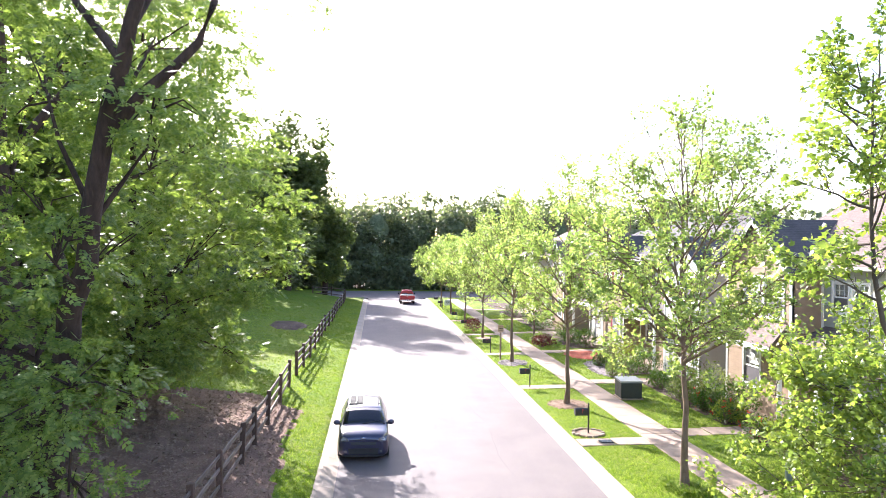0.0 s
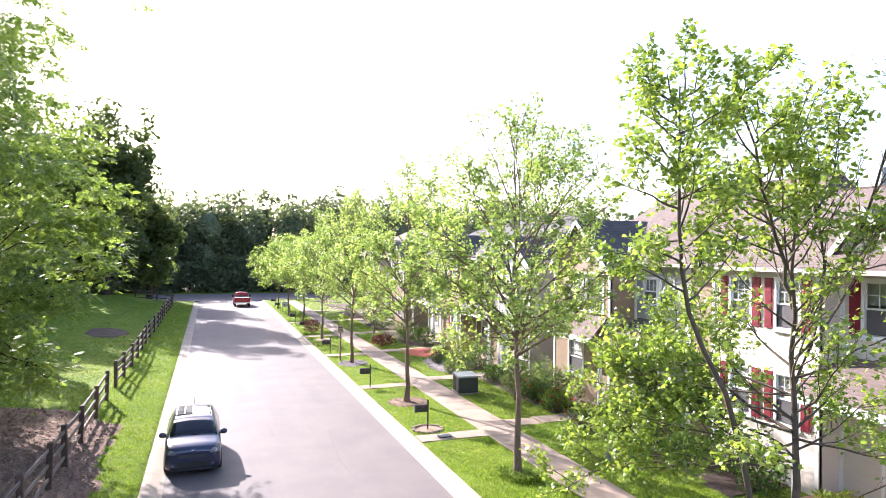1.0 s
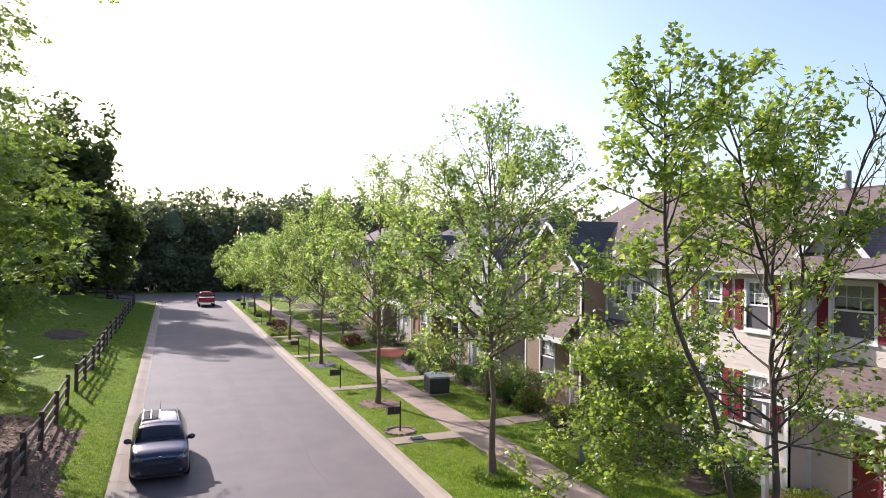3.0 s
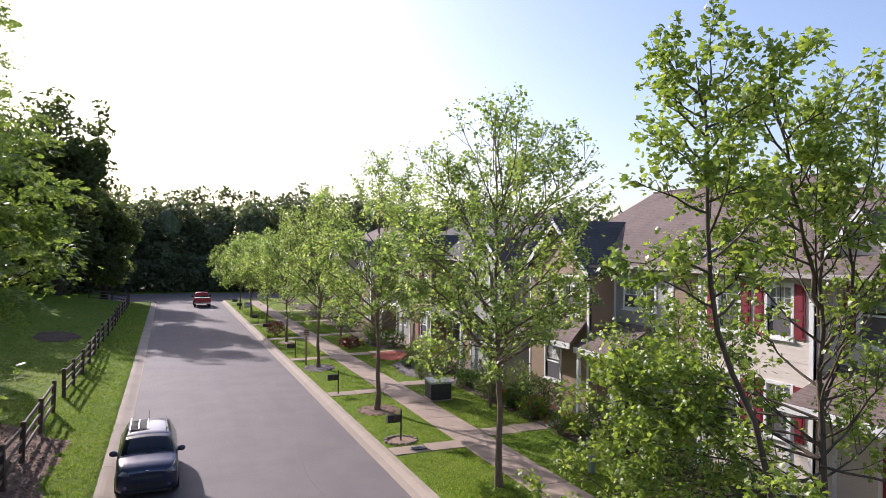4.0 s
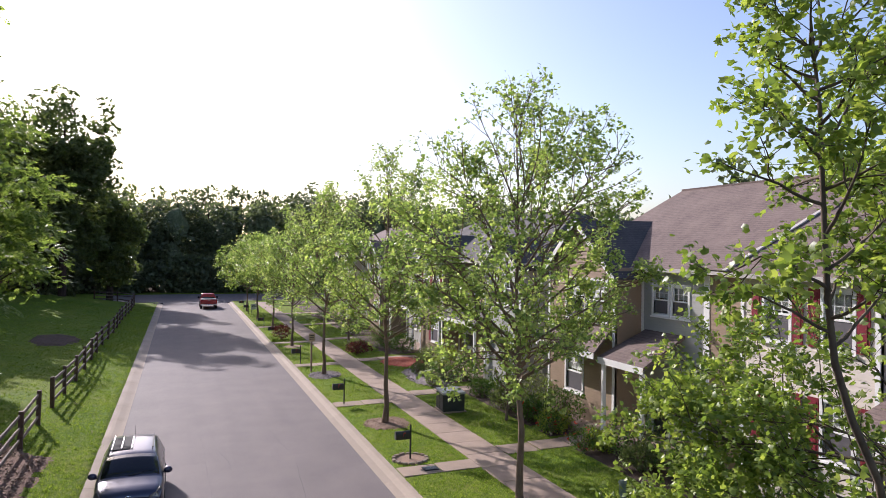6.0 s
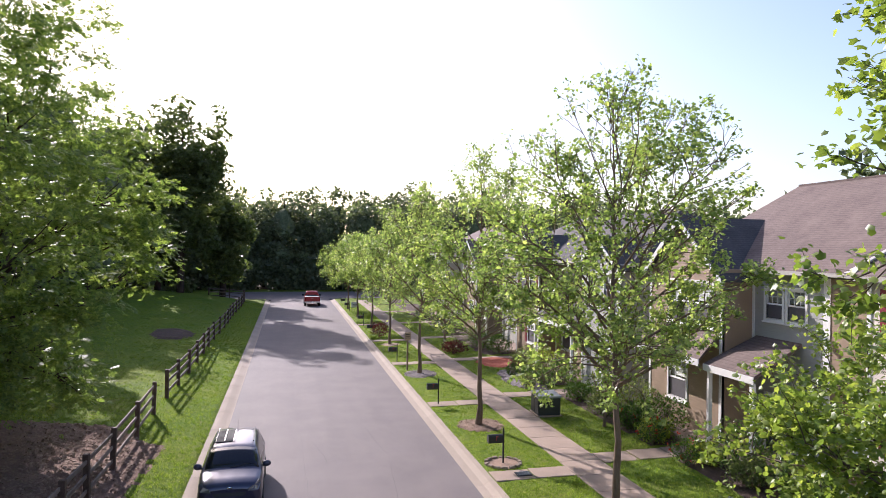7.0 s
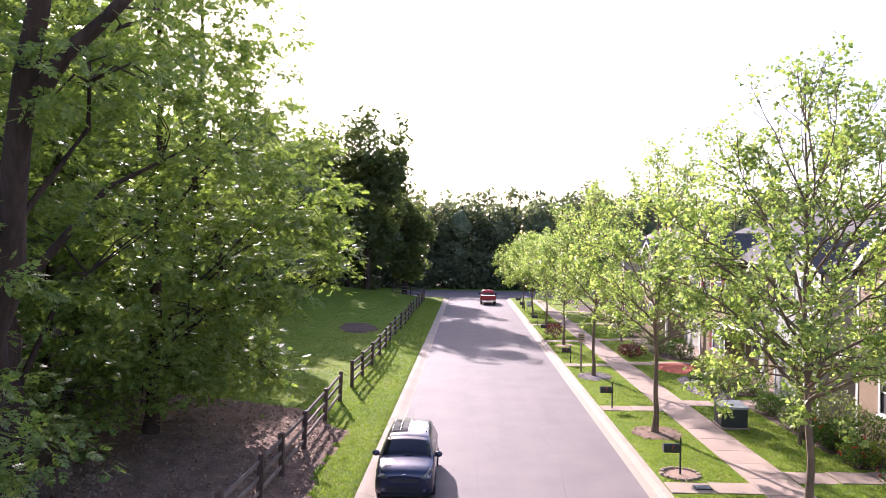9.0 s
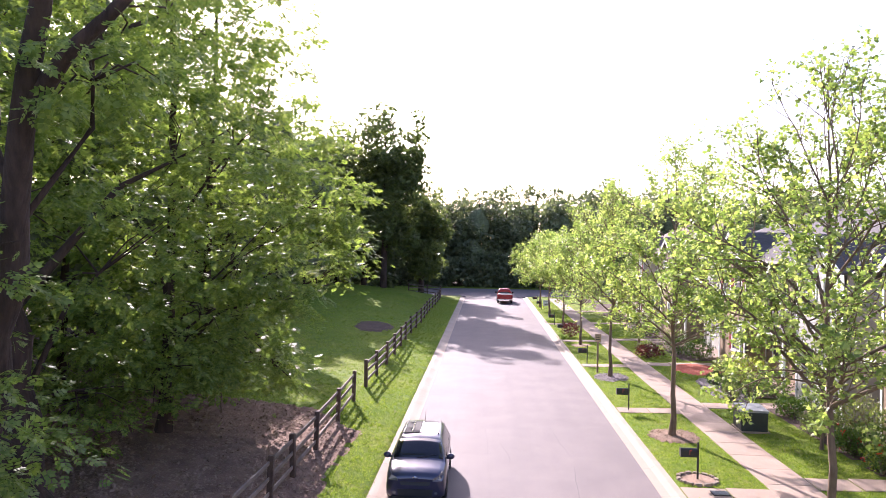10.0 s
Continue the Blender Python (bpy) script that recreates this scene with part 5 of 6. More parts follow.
for i, (x, y) in enumerate(((9.35, 19.5), (9.9, 19.35), (10.15, 19.8), (9.3, 20.1), (9.75, 19.25), (9.95, 20.2))):
    tuft_plant(x, y, 60, 0.55, 60 + i, "arching green strap-leaved clump at a tree's foot")
tuft_plant(8.0, 59.2, 90, 0.9, 70, "tall grassy clump beside a red shrub")
rs = np.random.default_rng(8)
BUSH = "rounded green shrub in the dark bed before the townhouse"
for i, (x, y, r, h, m) in enumerate(((16.2, 11.0, 0.9, 1.2, LEAF_SHRUB), (15.9, 13.2, 0.7, 0.9, LEAF_LIME), (16.0, 16.0, 0.8, 1.1, LEAF_SHRUB), (16.3, 17.6, 0.9, 1.5, LEAF_SHRUB), (15.8, 19.2, 0.75, 1.0, LEAF_SHRUB), (16.3, 20.8, 1.0, 1.5, LEAF_SHRUB), (15.6, 22.2, 0.7, 0.9, LEAF_DARK),
                                     (16.2, 23.4, 1.0, 1.7, LEAF_SHRUB), (15.6, 24.6, 0.6, 0.8, LEAF_LIME), (15.4, 27.6, 0.7, 0.9, LEAF_LIME), (16.2, 28.4, 1.0, 1.6, LEAF_SHRUB), (15.4, 29.4, 0.8, 1.0, LEAF_SHRUB), (16.3, 30.8, 1.1, 1.8, LEAF_DARK), (15.2, 31.6, 0.8, 1.1, LEAF_DARK),
                                     (16.0, 33.2, 0.9, 1.3, LEAF_SHRUB), (15.4, 34.8, 0.7, 0.9, LEAF_SHRUB), (16.2, 38.6, 0.9, 1.5, LEAF_SHRUB), (16.2, 41.5, 1.0, 1.6, LEAF_LIME), (16.0, 44.0, 0.9, 1.3, LEAF_DARK), (16.0, 49.5, 0.9, 1.4, LEAF_SHRUB), (15.4, 51.8, 1.0, 1.2, LEAF_SHRUB),
                                     (15.8, 55.0, 1.0, 1.4, LEAF_DARK), (15.4, 61.0, 1.0, 1.3, LEAF_SHRUB), (15.6, 66.0, 1.1, 1.4, LEAF_SHRUB), (15.4, 74.0, 1.1, 1.5, LEAF_SHRUB))):
    shrub("shrub", x, y, r, h, 1500, 0.10, m, 100 + i, BUSH if m is not LEAF_LIME else "yellow-green shrub in the dark bed before the townhouse")
for i, (x, y, r) in enumerate(((13.9, 38.0, 0.42), (14.3, 39.1, 0.45), (14.7, 40.3, 0.45), (14.2, 41.4, 0.4), (14.9, 42.2, 0.5), (15.0, 38.4, 0.5), (15.2, 39.8, 0.5))):
    shrub("clipped_shrub", x, y, r, r * 1.9, 900, 0.075, LEAF_SHRUB if i % 2 else LEAF_DARK, 140 + i, "small clipped round shrub in a stone bed", ball=True)
for i, (x, y) in enumerate(((15.0, 27.2), (14.9, 24.7), (15.2, 29.6))):
    shrub("rose_bush", x, y, 0.55, 0.95, 700, 0.085, LEAF_SHRUB, 150 + i, "low rose bush with red blossoms by the front path", petals=13)
shrub("red_shrub", 8.75, 60.2, 0.75, 1.25, 900, 0.13, LEAF_RED, 160, "dark red leaved shrub in the verge")
shrub("low_shrub", 12.9, 50.6, 0.9, 0.9, 900, 0.13, LEAF_RED, 161, "low purple-brown shrub by the pavement")
shrub("low_shrub", 13.2, 52.4, 0.8, 0.8, 800, 0.12, LEAF_DARK, 162, "low dark green shrub by the pavement")
street_tree("yard_tree", (13.2, 55.0, gz(13.2, 55.0)), 5.5, 1.4, 1.7, 171, "small dense green tree in a front lawn", LEAF_WOOD, BARK_YOUNG, n_limbs=16, leaf=0.17, per_twig=7, trunk_r=0.11, template=(LEAF_V, LEAF_F), bare_top=0.05, group="yard trees")
street_tree("yard_tree", (14.4, 30.0, gz(14.4, 30.0)), 4.4, 1.0, 1.5, 172, "small dense green tree in a front lawn", LEAF_WOOD, BARK_YOUNG, n_limbs=15, leaf=0.13, per_twig=7, trunk_r=0.07, template=(LEAF_V, LEAF_F), bare_top=0.05, group="yard trees")
street_tree("sapling", (-8.9, 30.0, gz(-8.9, 30.0)), 2.5, 0.5, 0.95, 173, "slender sapling with bright green leaves at the mulch edge", LEAF_WOOD, BARK_YOUNG, n_limbs=12, leaf=0.15, per_twig=8, trunk_r=0.03, template=(LEAF_V, LEAF_F), bare_top=0.05, group="saplings", limb_r=0.015)
# undergrowth at the wood's edge
for i, (x, y, r, h) in enumerate(((-13.0, 17.0, 1.4, 2.2), (-13.5, 21.5, 1.5, 2.4), (-14.2, 25.5, 1.5, 2.0), (-14.8, 30.5, 1.6, 2.2), (-12.6, 36.5, 1.2, 1.6), (-15.0, 40.0, 1.6, 2.2), (-10.2, 16.4, 0.9, 1.3), (-18.0, 46.0, 2.0, 2.6), (-19.0, 54.0, 2.0, 2.6), (-19.5, 62.0, 2.2, 3.0), (-19.0, 72.0, 2.2, 2.6), (-18.5, 80.0, 2.0, 2.4))):
    shrub("undergrowth", x, y, r, h, 1600, 0.17, LEAF_WOOD, 180 + i, "leafy undergrowth at the wood's edge", "undergrowth")

# ---------------------------------------------------------------- townhouses
def cut_spans(a, b, holes):
    """The stretches of a to b that are outside holes."""
    spans, at = [], a
    for h0, h1 in sorted(holes):
        if h0 > at:
            spans.append((at, min(h0, b)))
        at = max(at, h1)
    if at < b:
        spans.append((at, b))
    return [s for s in spans if s[1] - s[0] > 0.01]


def wall_front(parent, x, y0, y1, z0, z1, holes, mat, course=0.178):
    """A wall facing -x: a core with openings through it, and lapped boards."""
    zs = sorted({z0, z1} | {z for h in holes for z in h[2:4] if z0 < z < z1})
    bm = bmesh.new()
    for za, zb in zip(zs[:-1], zs[1:]):
        for a, b in cut_spans(y0, y1, [(h[0], h[1]) for h in holes if h[2] < (za + zb) / 2 < h[3]]):
            add_box(bm, x, x + 0.16, a, b, za, zb)
    part("wall", bm, mat, parent)
    g = Gather()
    z = z0
    while z < z1 - 0.01:
        t = min(z + course, z1)
        for a, b in cut_spans(y0, y1, [(h[0] - 0.01, h[1] + 0.01) for h in holes if h[2] < t and h[3] > z]):
            v = np.array([(x - 0.003, a, z), (x - 0.012, a, z), (x - 0.004, a, t), (x - 0.003, b, z), (x - 0.012, b, z), (x - 0.004, b, t)])
            g.v.append(v)
            g.f.append(np.array([(2, 5, 4, 1), (1, 4, 3, 0)]) + g.n)
            g.n += 6
        z = t
    part("siding", flat_faces(g.mesh("siding", mat)), mat, parent)


def wall_side(parent, y, x0, x1, z0, z1, mat, out=-1, course=0.178):
    """A closed wall facing -y (out = -1) or +y, with lapped boards."""
    part("wall", box_bm(x0, x1, min(y, y - out * 0.16), max(y, y - out * 0.16), z0, z1), mat, parent)
    g = Gather()
    z = z0
    while z < z1 - 0.01:
        t = min(z + course, z1)
        v = np.array([(x0, y + out * 0.003, z), (x0, y + out * 0.012, z), (x0, y + out * 0.004, t), (x1, y + out * 0.003, z), (x1, y + out * 0.012, z), (x1, y + out * 0.004, t)])
        g.add(v, np.array([(2, 5, 4, 1), (1, 4, 3, 0)]))
        z = t
    part("siding", flat_faces(g.mesh("siding", mat)), mat, parent)


def ring_bm(x0, x1, y0, y1, z0, z1, w):
    """A rectangular frame as one closed body."""
    bm = bmesh.new()
    v = [[bm.verts.new((x, y, z)) for y, z in ((a, c), (b, c), (b, d), (a, d))] for x in (x0, x1) for a, b, c, d in ((y0, y1, z0, z1), (y0 + w, y1 - w, z0 + w, z1 - w))]
    fo, fi, bo, bi = v
    for i in range(4):
        j = (i + 1) % 4
        for q in ((fo[i], fo[j], fi[j], fi[i]), (bo[i], bo[j], bi[j], bi[i]), (fo[i], fo[j], bo[j], bo[i]), (fi[i], fi[j], bi[j], bi[i])):
            bm.faces.new(q)
    return bm


def sash_window(parent, x, y0, y1, z0, z1, panes=3, grid_low=False):
    """A double-hung window set in the opening: casing, two sashes, bars and glass."""
    win = part("window", ring_bm(x - 0.045, x + 0.10, y0 - 0.10, y1 + 0.10, z0 - 0.10, z1 + 0.10, 0.10), TRIM, parent)
    zm = (z0 + z1) / 2
    part("sash", ring_bm(x + 0.005, x + 0.045, y0, y1, zm - 0.03, z1, 0.05), TRIM, win)
    part("sash", ring_bm(x + 0.048, x + 0.085, y0, y1, z0, zm + 0.03, 0.05), TRIM, win)
    for lo, hi, xx in ((zm, z1, x + 0.012),) + (((z0, zm, x + 0.052),) if grid_low else ()):
        for i in range(1, panes):
            yy = lerp(y0, y1, i / panes)
            part("muntin", box_bm(xx, xx + 0.016, yy - 0.012, yy + 0.012, lo + 0.03, hi - 0.03), TRIM, win)
        zz = (lo + hi) / 2
        part("muntin", box_bm(xx + 0.003, xx + 0.019, y0 + 0.03, y1 - 0.03, zz - 0.012, zz + 0.012), TRIM, win)
    part("sill", box_bm(x - 0.09, x - 0.02, y0 - 0.14, y1 + 0.14, z0 - 0.15, z0 - 0.102), TRIM, win)
    for lo, hi, xx in ((zm, z1, x + 0.034), (z0, zm, x + 0.070)):
        p = part("pane", box_bm(xx, xx + 0.006, y0 + 0.03, y1 - 0.03, lo + 0.01, hi - 0.02), WINDOW_GLASS, win)
        p.visible_shadow = False
    part("blind", box_bm(x + 0.105, x + 0.112, y0 + 0.02, y1 - 0.02, lerp(z0, z1, 0.56), z1 - 0.01), BLIND, win, "pale half-drawn blind")
    part("screen", box_bm(x + 0.022, x + 0.026, y0 + 0.03, y1 - 0.03, z0 + 0.03, zm - 0.035), SCREEN, win, "grey insect screen")
    return win


def shutter(parent, x, y0, y1, z0, z1):
    """A raised-panel shutter."""
    bm = bmesh.new()
    add_box(bm, x - 0.050, x - 0.022, y0, y1, z0, z1, bevel=0.004)
    zm = lerp(z0, z1, 0.5)
    for a, b in ((z0 + 0.08, zm - 0.04), (zm + 0.04, z1 - 0.08)):
        add_box(bm, x - 0.062, x - 0.048, y0 + 0.06, y1 - 0.06, a, b, bevel=0.006)
    part("shutter", bm, SHUTTER_RED, parent)


EAVE_BOARD = surface("eave_board", (0.36, 0.33, 0.30), (0.50, 0.47, 0.43), 24, 1.0, 0.6, 0.1, 0.003)


def hip_roof(name, parent, x0, x1, y0, y1, eave, ridge, mat, hip0=True, hip1=True, over=0.35, slope=0.8):
    """A roof with its ridge along y, and fascia below."""
    x0, x1, y0, y1 = x0 - over, x1 + over, y0 - over, y1 + over
    xm = (x0 + x1) / 2
    run = (x1 - x0) / 2 * slope
    a, b = (y0 + run if hip0 else y0), (y1 - run if hip1 else y1)
    bm = bmesh.new()
    lo = [bm.verts.new(p) for p in ((x0, y0, eave), (x1, y0, eave), (x1, y1, eave), (x0, y1, eave))]
    r0, r1 = bm.verts.new((xm, a, ridge)), bm.verts.new((xm, b, ridge))
    bm.faces.new((lo[0], r0, r1, lo[3]))
    bm.faces.new((lo[1], lo[2], r1, r0))
    bm.faces.new((lo[0], lo[1], r0))
    bm.faces.new((lo[2], lo[3], r1))
    bm.faces.new((lo[0], lo[3], lo[2], lo[1]))
    roof = part(name, bm, mat, parent)
    bm = bmesh.new()
    for p, q in (((x0, y0), (x0, y1)), ((x0, y0), (x1, y0)), ((x0, y1), (x1, y1))):
        add_box(bm, min(p[0], q[0]) - 0.06, max(p[0], q[0]) + 0.0 if p[0] == q[0] else max(p[0], q[0]), min(p[1], q[1]) - 0.03, max(p[1], q[1]) + 0.03, eave - 0.14, eave - 0.004)
    part("gutter", bm, EAVE_BOARD, roof)
    bm = bmesh.new()
    add_box(bm, xm - 0.09, xm + 0.09, a, b, ridge - 0.05, ridge + 0.035)
    part("ridge_cap", bm, mat, roof)
    return roof


def front_gable(parent, xf, x_back, y0, y1, eave, peak, siding, mat, over=0.3):
    """A gabled bay roof: ridge along x, boarded triangle, white rakes."""
    ym = (y0 + y1) / 2
    bm = bmesh.new()
    for s, ya in ((-1, y0 - over), (1, y1 + over)):
        k = (peak - eave) / ((y1 - y0) / 2)
        zl = eave - k * over
        t = 0.10
        v = [bm.verts.new(p) for p in ((xf - over, ya, zl), (x_back, ya, zl), (x_back, ym, peak), (xf - over, ym, peak), (xf - over, ya, zl - t), (x_back, ya, zl - t), (x_back, ym, peak - t), (xf - over, ym, peak - t))]
        for q in ((0, 1, 2, 3), (4, 5, 6, 7), (0, 1, 5, 4), (0, 3, 7, 4), (1, 2, 6, 5)):
            bm.faces.new([v[i] for i in q])
    roof = part("gable_roof", bm, mat, parent)
    g = Gather()
    z = eave - 0.05
    while z < peak - 0.12:
        t = min(z + 0.178, peak - 0.1)
        w0 = (y1 - y0) / 2 * (1 - (z - eave) / (peak - eave))
        w1 = (y1 - y0) / 2 * (1 - (t - eave) / (peak - eave))
        w0 = min(w0, (y1 - y0) / 2)
        w1 = min(w1, (y1 - y0) / 2)
        g.add(np.array([(xf - 0.020, ym - w0, z), (xf - 0.020, ym + w0, z), (xf - 0.004, ym + w1, t), (xf - 0.004, ym - w1, t)]), np.array([(0, 1, 2, 3)]))
        z = t
    part("gable_siding", flat_faces(g.mesh("gable_siding", siding)), siding, parent)
    for s, ya in ((-1, y0 - over), (1, y1 + over)):
        k = (peak - eave) / ((y1 - y0) / 2)
        zl = eave - k * over
        bm = bmesh.new()
        v = [bm.verts.new(p) for xx in (xf - over - 0.03, xf - over - 0.002) for p in ((xx, ya, zl + 0.02), (xx, ym, peak + 0.02), (xx, ym, peak - 0.24), (xx, ya, zl - 0.24))]
        for q in ((0, 1, 2, 3), (4, 5, 6, 7), (0, 1, 5, 4), (2, 3, 7, 6), (0, 3, 7, 4)):
            bm.faces.new([v[i] for i in q])
        part("rake_board", bm, TRIM, roof)
    return roof


def corner_board(parent, x, y, z0, z1, side=1):
    part("corner_board", box_bm(x - 0.035, x + 0.09, min(y, y + side * 0.14), max(y, y + side * 0.14), z0, z1), TRIM, parent)


def porch(parent, x0, x1, y0, y1, zl, zh, mat, post=True, stoop=CONCRETE):
    """A lean-to porch roof on white posts over a concrete stoop."""
    bm = bmesh.new()
    t = 0.12
    v = [bm.verts.new(p) for d in (0, -t) for p in ((x0, y0, zl + d), (x0, y1, zl + d), (x1, y1 - 0.25, zh + d), (x1, y0 + 0.25, zh + d))]
    for q in ((0, 1, 2, 3), (4, 5, 6, 7), (0, 1, 5, 4), (1, 2, 6, 5), (3, 0, 4, 7)):
        bm.faces.new([v[i] for i in q])
    roof = part("porch_roof", bm, mat, parent)
    part("fascia", box_bm(x0 - 0.03, x0 - 0.002, y0, y1, zl - 0.26, zl - 0.01), TRIM, roof)
    if post:
        for yy in (y0 + 0.15, y1 - 0.29):
            part("porch_post", box_bm(x0 + 0.05, x0 + 0.19, yy, yy + 0.14, 0.45, zl - 0.26), TRIM, parent)
    part("stoop", box_bm(x0, x1, y0 + 0.1, y1 - 0.1, 0.1, 0.46, bevel=0.01), stoop, parent)


def door(parent, x, y0, y1, z0, z1, mat):
    bm = bmesh.new()
    for a in ((y0 - 0.09, y0, z0, z1 + 0.09), (y1, y1 + 0.09, z0, z1 + 0.09), (y0, y1, z1, z1 + 0.09)):
        add_box(bm, x - 0.04, x + 0.1, *a)
    part("door_frame", bm, TRIM, parent)
    d = part("door", box_bm(x + 0.03, x + 0.075, y0, y1, z0, z1), mat, parent)
    for k in range(2):
        for j in range(3):
            part("panel", box_bm(x + 0.018, x + 0.032, lerp(y0, y1, 0.5 * k) + 0.1, lerp(y0, y1, 0.5 * k + 0.5) - 0.1, z0 + 0.15 + j * 0.65, z0 + 0.68 + j * 0.65, bevel=0.004), mat, d)
    part("knob", add_rod(bmesh.new(), (x - 0.02, y0 + 0.1, z0 + 1.0), (x + 0.03, y0 + 0.1, z0 + 1.0), 0.03), GREY_STEEL, d)


EAVE = 7.1
BROWN_DOOR = plain("door_red", (0.20, 0.025, 0.03), 0.45)
DARK_PAINT = plain("door_dark", (0.04, 0.045, 0.05), 0.45)


def section(house, xf, y0, y1, mat, windows, shutters=True, x_back=20.0, doors=(), boards=True, ends=(True, True), z0=0.2):
    """One flat front of a townhouse with its openings."""
    holes = [(a, b, c, d) for a, b, c, d in windows] + [(a, b, c, d) for a, b, c, d, _ in doors]
    wall_front(house, xf, y0, y1, z0, EAVE - 0.02, holes, mat)
    for a, b, c, d in windows:
        sash_window(house, xf, a, b, c, d, 3 if b - a > 0.8 else 2, grid_low=(b - a > 1.3))
        if shutters:
            shutter(house, xf, a - 0.12 - 0.36, a - 0.12, c - 0.06, d + 0.06)
            shutter(house, xf, b + 0.12, b + 0.12 + 0.36, c - 0.06, d + 0.06)
    for a, b, c, d, m in doors:
        door(house, xf, a, b, c, d, m)
    if ends[0]:
        wall_side(house, y0, xf + 0.1, x_back, z0, EAVE - 0.02, mat, -1)
    if ends[1]:
        wall_side(house, y1, xf + 0.1, x_back, z0, EAVE - 0.02, mat, 1)
    if boards:
        corner_board(house, xf, y0, z0, EAVE - 0.2, 1)
        corner_board(house, xf, y1, z0, EAVE - 0.2, -1)


def shell(house, x0, x1, y0, y1, mat):
    """Rear and end walls and the floors inside."""
    part("rear_wall", box_bm(x1 - 0.16, x1, y0, y1, 0.0, EAVE - 0.2), mat, house)
    part("end_wall", box_bm(x0, x1 - 0.16, y0, y0 + 0.16, 0.0, EAVE - 0.2), mat, house)
    part("end_wall", box_bm(x0, x1 - 0.16, y1 - 0.16, y1, 0.0, EAVE - 0.2), mat, house)
    part("upper_floor", box_bm(x0 + 0.25, x1 - 0.16, y0 + 0.16, y1 - 0.16, 3.75, 3.95), TRIM, house)


# the row with burgundy shutters
h1 = tagged(new("townhouse_row"), "cream and tan clapboard townhouses with burgundy shutters, brown roof", "townhouse", "townhouse rows")
section(h1, 17.2, 15.0, 19.5, SIDING_CREAM, [(17.72, 18.58, 5.2, 6.7), (15.75, 16.6, 5.2, 6.7), (17.72, 18.58, 2.2, 3.7), (15.75, 16.6, 2.2, 3.7)])
section(h1, 18.0, 7.0, 15.0, SIDING_CREAM, [(12.9, 14.2, 5.2, 6.75), (8.4, 9.7, 5.2, 6.75), (8.4, 9.7, 1.6, 3.2)], doors=[(12.6, 13.55, 0.46, 2.5, BROWN_DOOR)], ends=(True, False))
section(h1, 18.5, 19.5, 22.35, SIDING_TAN, [(20.4, 21.2, 1.6, 3.2)], shutters=False, ends=(False, False))
section(h1, 18.5, 22.35, 26.0, SIDING_GREY, [(23.3, 24.15, 5.3, 6.4), (24.4, 25.25, 5.3, 6.4)], shutters=False, doors=[(24.3, 25.2, 0.46, 2.5, DARK_PAINT)], ends=(False, False))
section(h1, 17.2, 26.0, 31.2, SIDING_TAN, [(26.6, 28.0, 4.85, 6.5), (28.15, 29.6, 4.85, 6.5), (28.3, 29.6, 1.6, 3.2)], shutters=False)
section(h1, 17.2, -6.0, 7.0, SIDING_TAN, [(-1.0, 0.2, 5.2, 6.7), (3.0, 4.2, 5.2, 6.7)], shutters=True)
shell(h1, 18.4, 28.5, -6.0, 31.2, SIDING_TAN)
hip_roof("roof", h1, 18.4, 28.5, 19.9, 31.4, EAVE, 10.75, SHINGLE, hip0=False, slope=0.45)
near_roof = hip_roof("roof", h1, 17.2, 28.5, -6.0, 19.6, EAVE, 10.0, SHINGLE, hip1=False, slope=0.5)
part("rake_strip", sheet([(16.85, 19.82, 7.125), (16.85, 19.98, 7.125), (22.85, 19.98, 10.025), (22.85, 19.82, 10.025)], 0.05), EAVE_BOARD, near_roof, "pale rake edge of the roof")
front_gable(h1, 18.0, 21.5, 12.5, 15.6, EAVE, 8.9, SIDING_CREAM, SHINGLE)
# dark shingle here puts the shade of the near slope into its colour
front_gable(h1, 17.2, 21.6, 26.0, 31.2, EAVE - 0.15, 9.15, SIDING_TAN, SHINGLE_DARK)
STOOP = surface("tan_stoop", (0.36, 0.21, 0.125), (0.54, 0.335, 0.205), 30, 1.2, 0.8, 0.2, 0.004)
porch(h1, 15.9, 18.0, 8.2, 15.0, 3.55, 4.5, SHINGLE, stoop=STOOP)
porch(h1, 16.4, 18.5, 23.2, 26.0, 3.55, 4.6, SHINGLE)
porch(h1, 16.2, 17.2, 26.0, 30.8, 3.7, 4.6, SHINGLE, post=False)
for zz in (0, 1):
    part("step", box_bm(15.1 + 0.35 * zz, 15.9, 12.0, 14.0, 0.1, 0.26 + 0.1 * zz), STOOP, h1)
vent = part("vent_pipe", add_rod(bmesh.new(), (24.5, 18.6, 9.2), (24.5, 18.6, 10.9), 0.13, 0.13, 12), GREY_STEEL, h1)


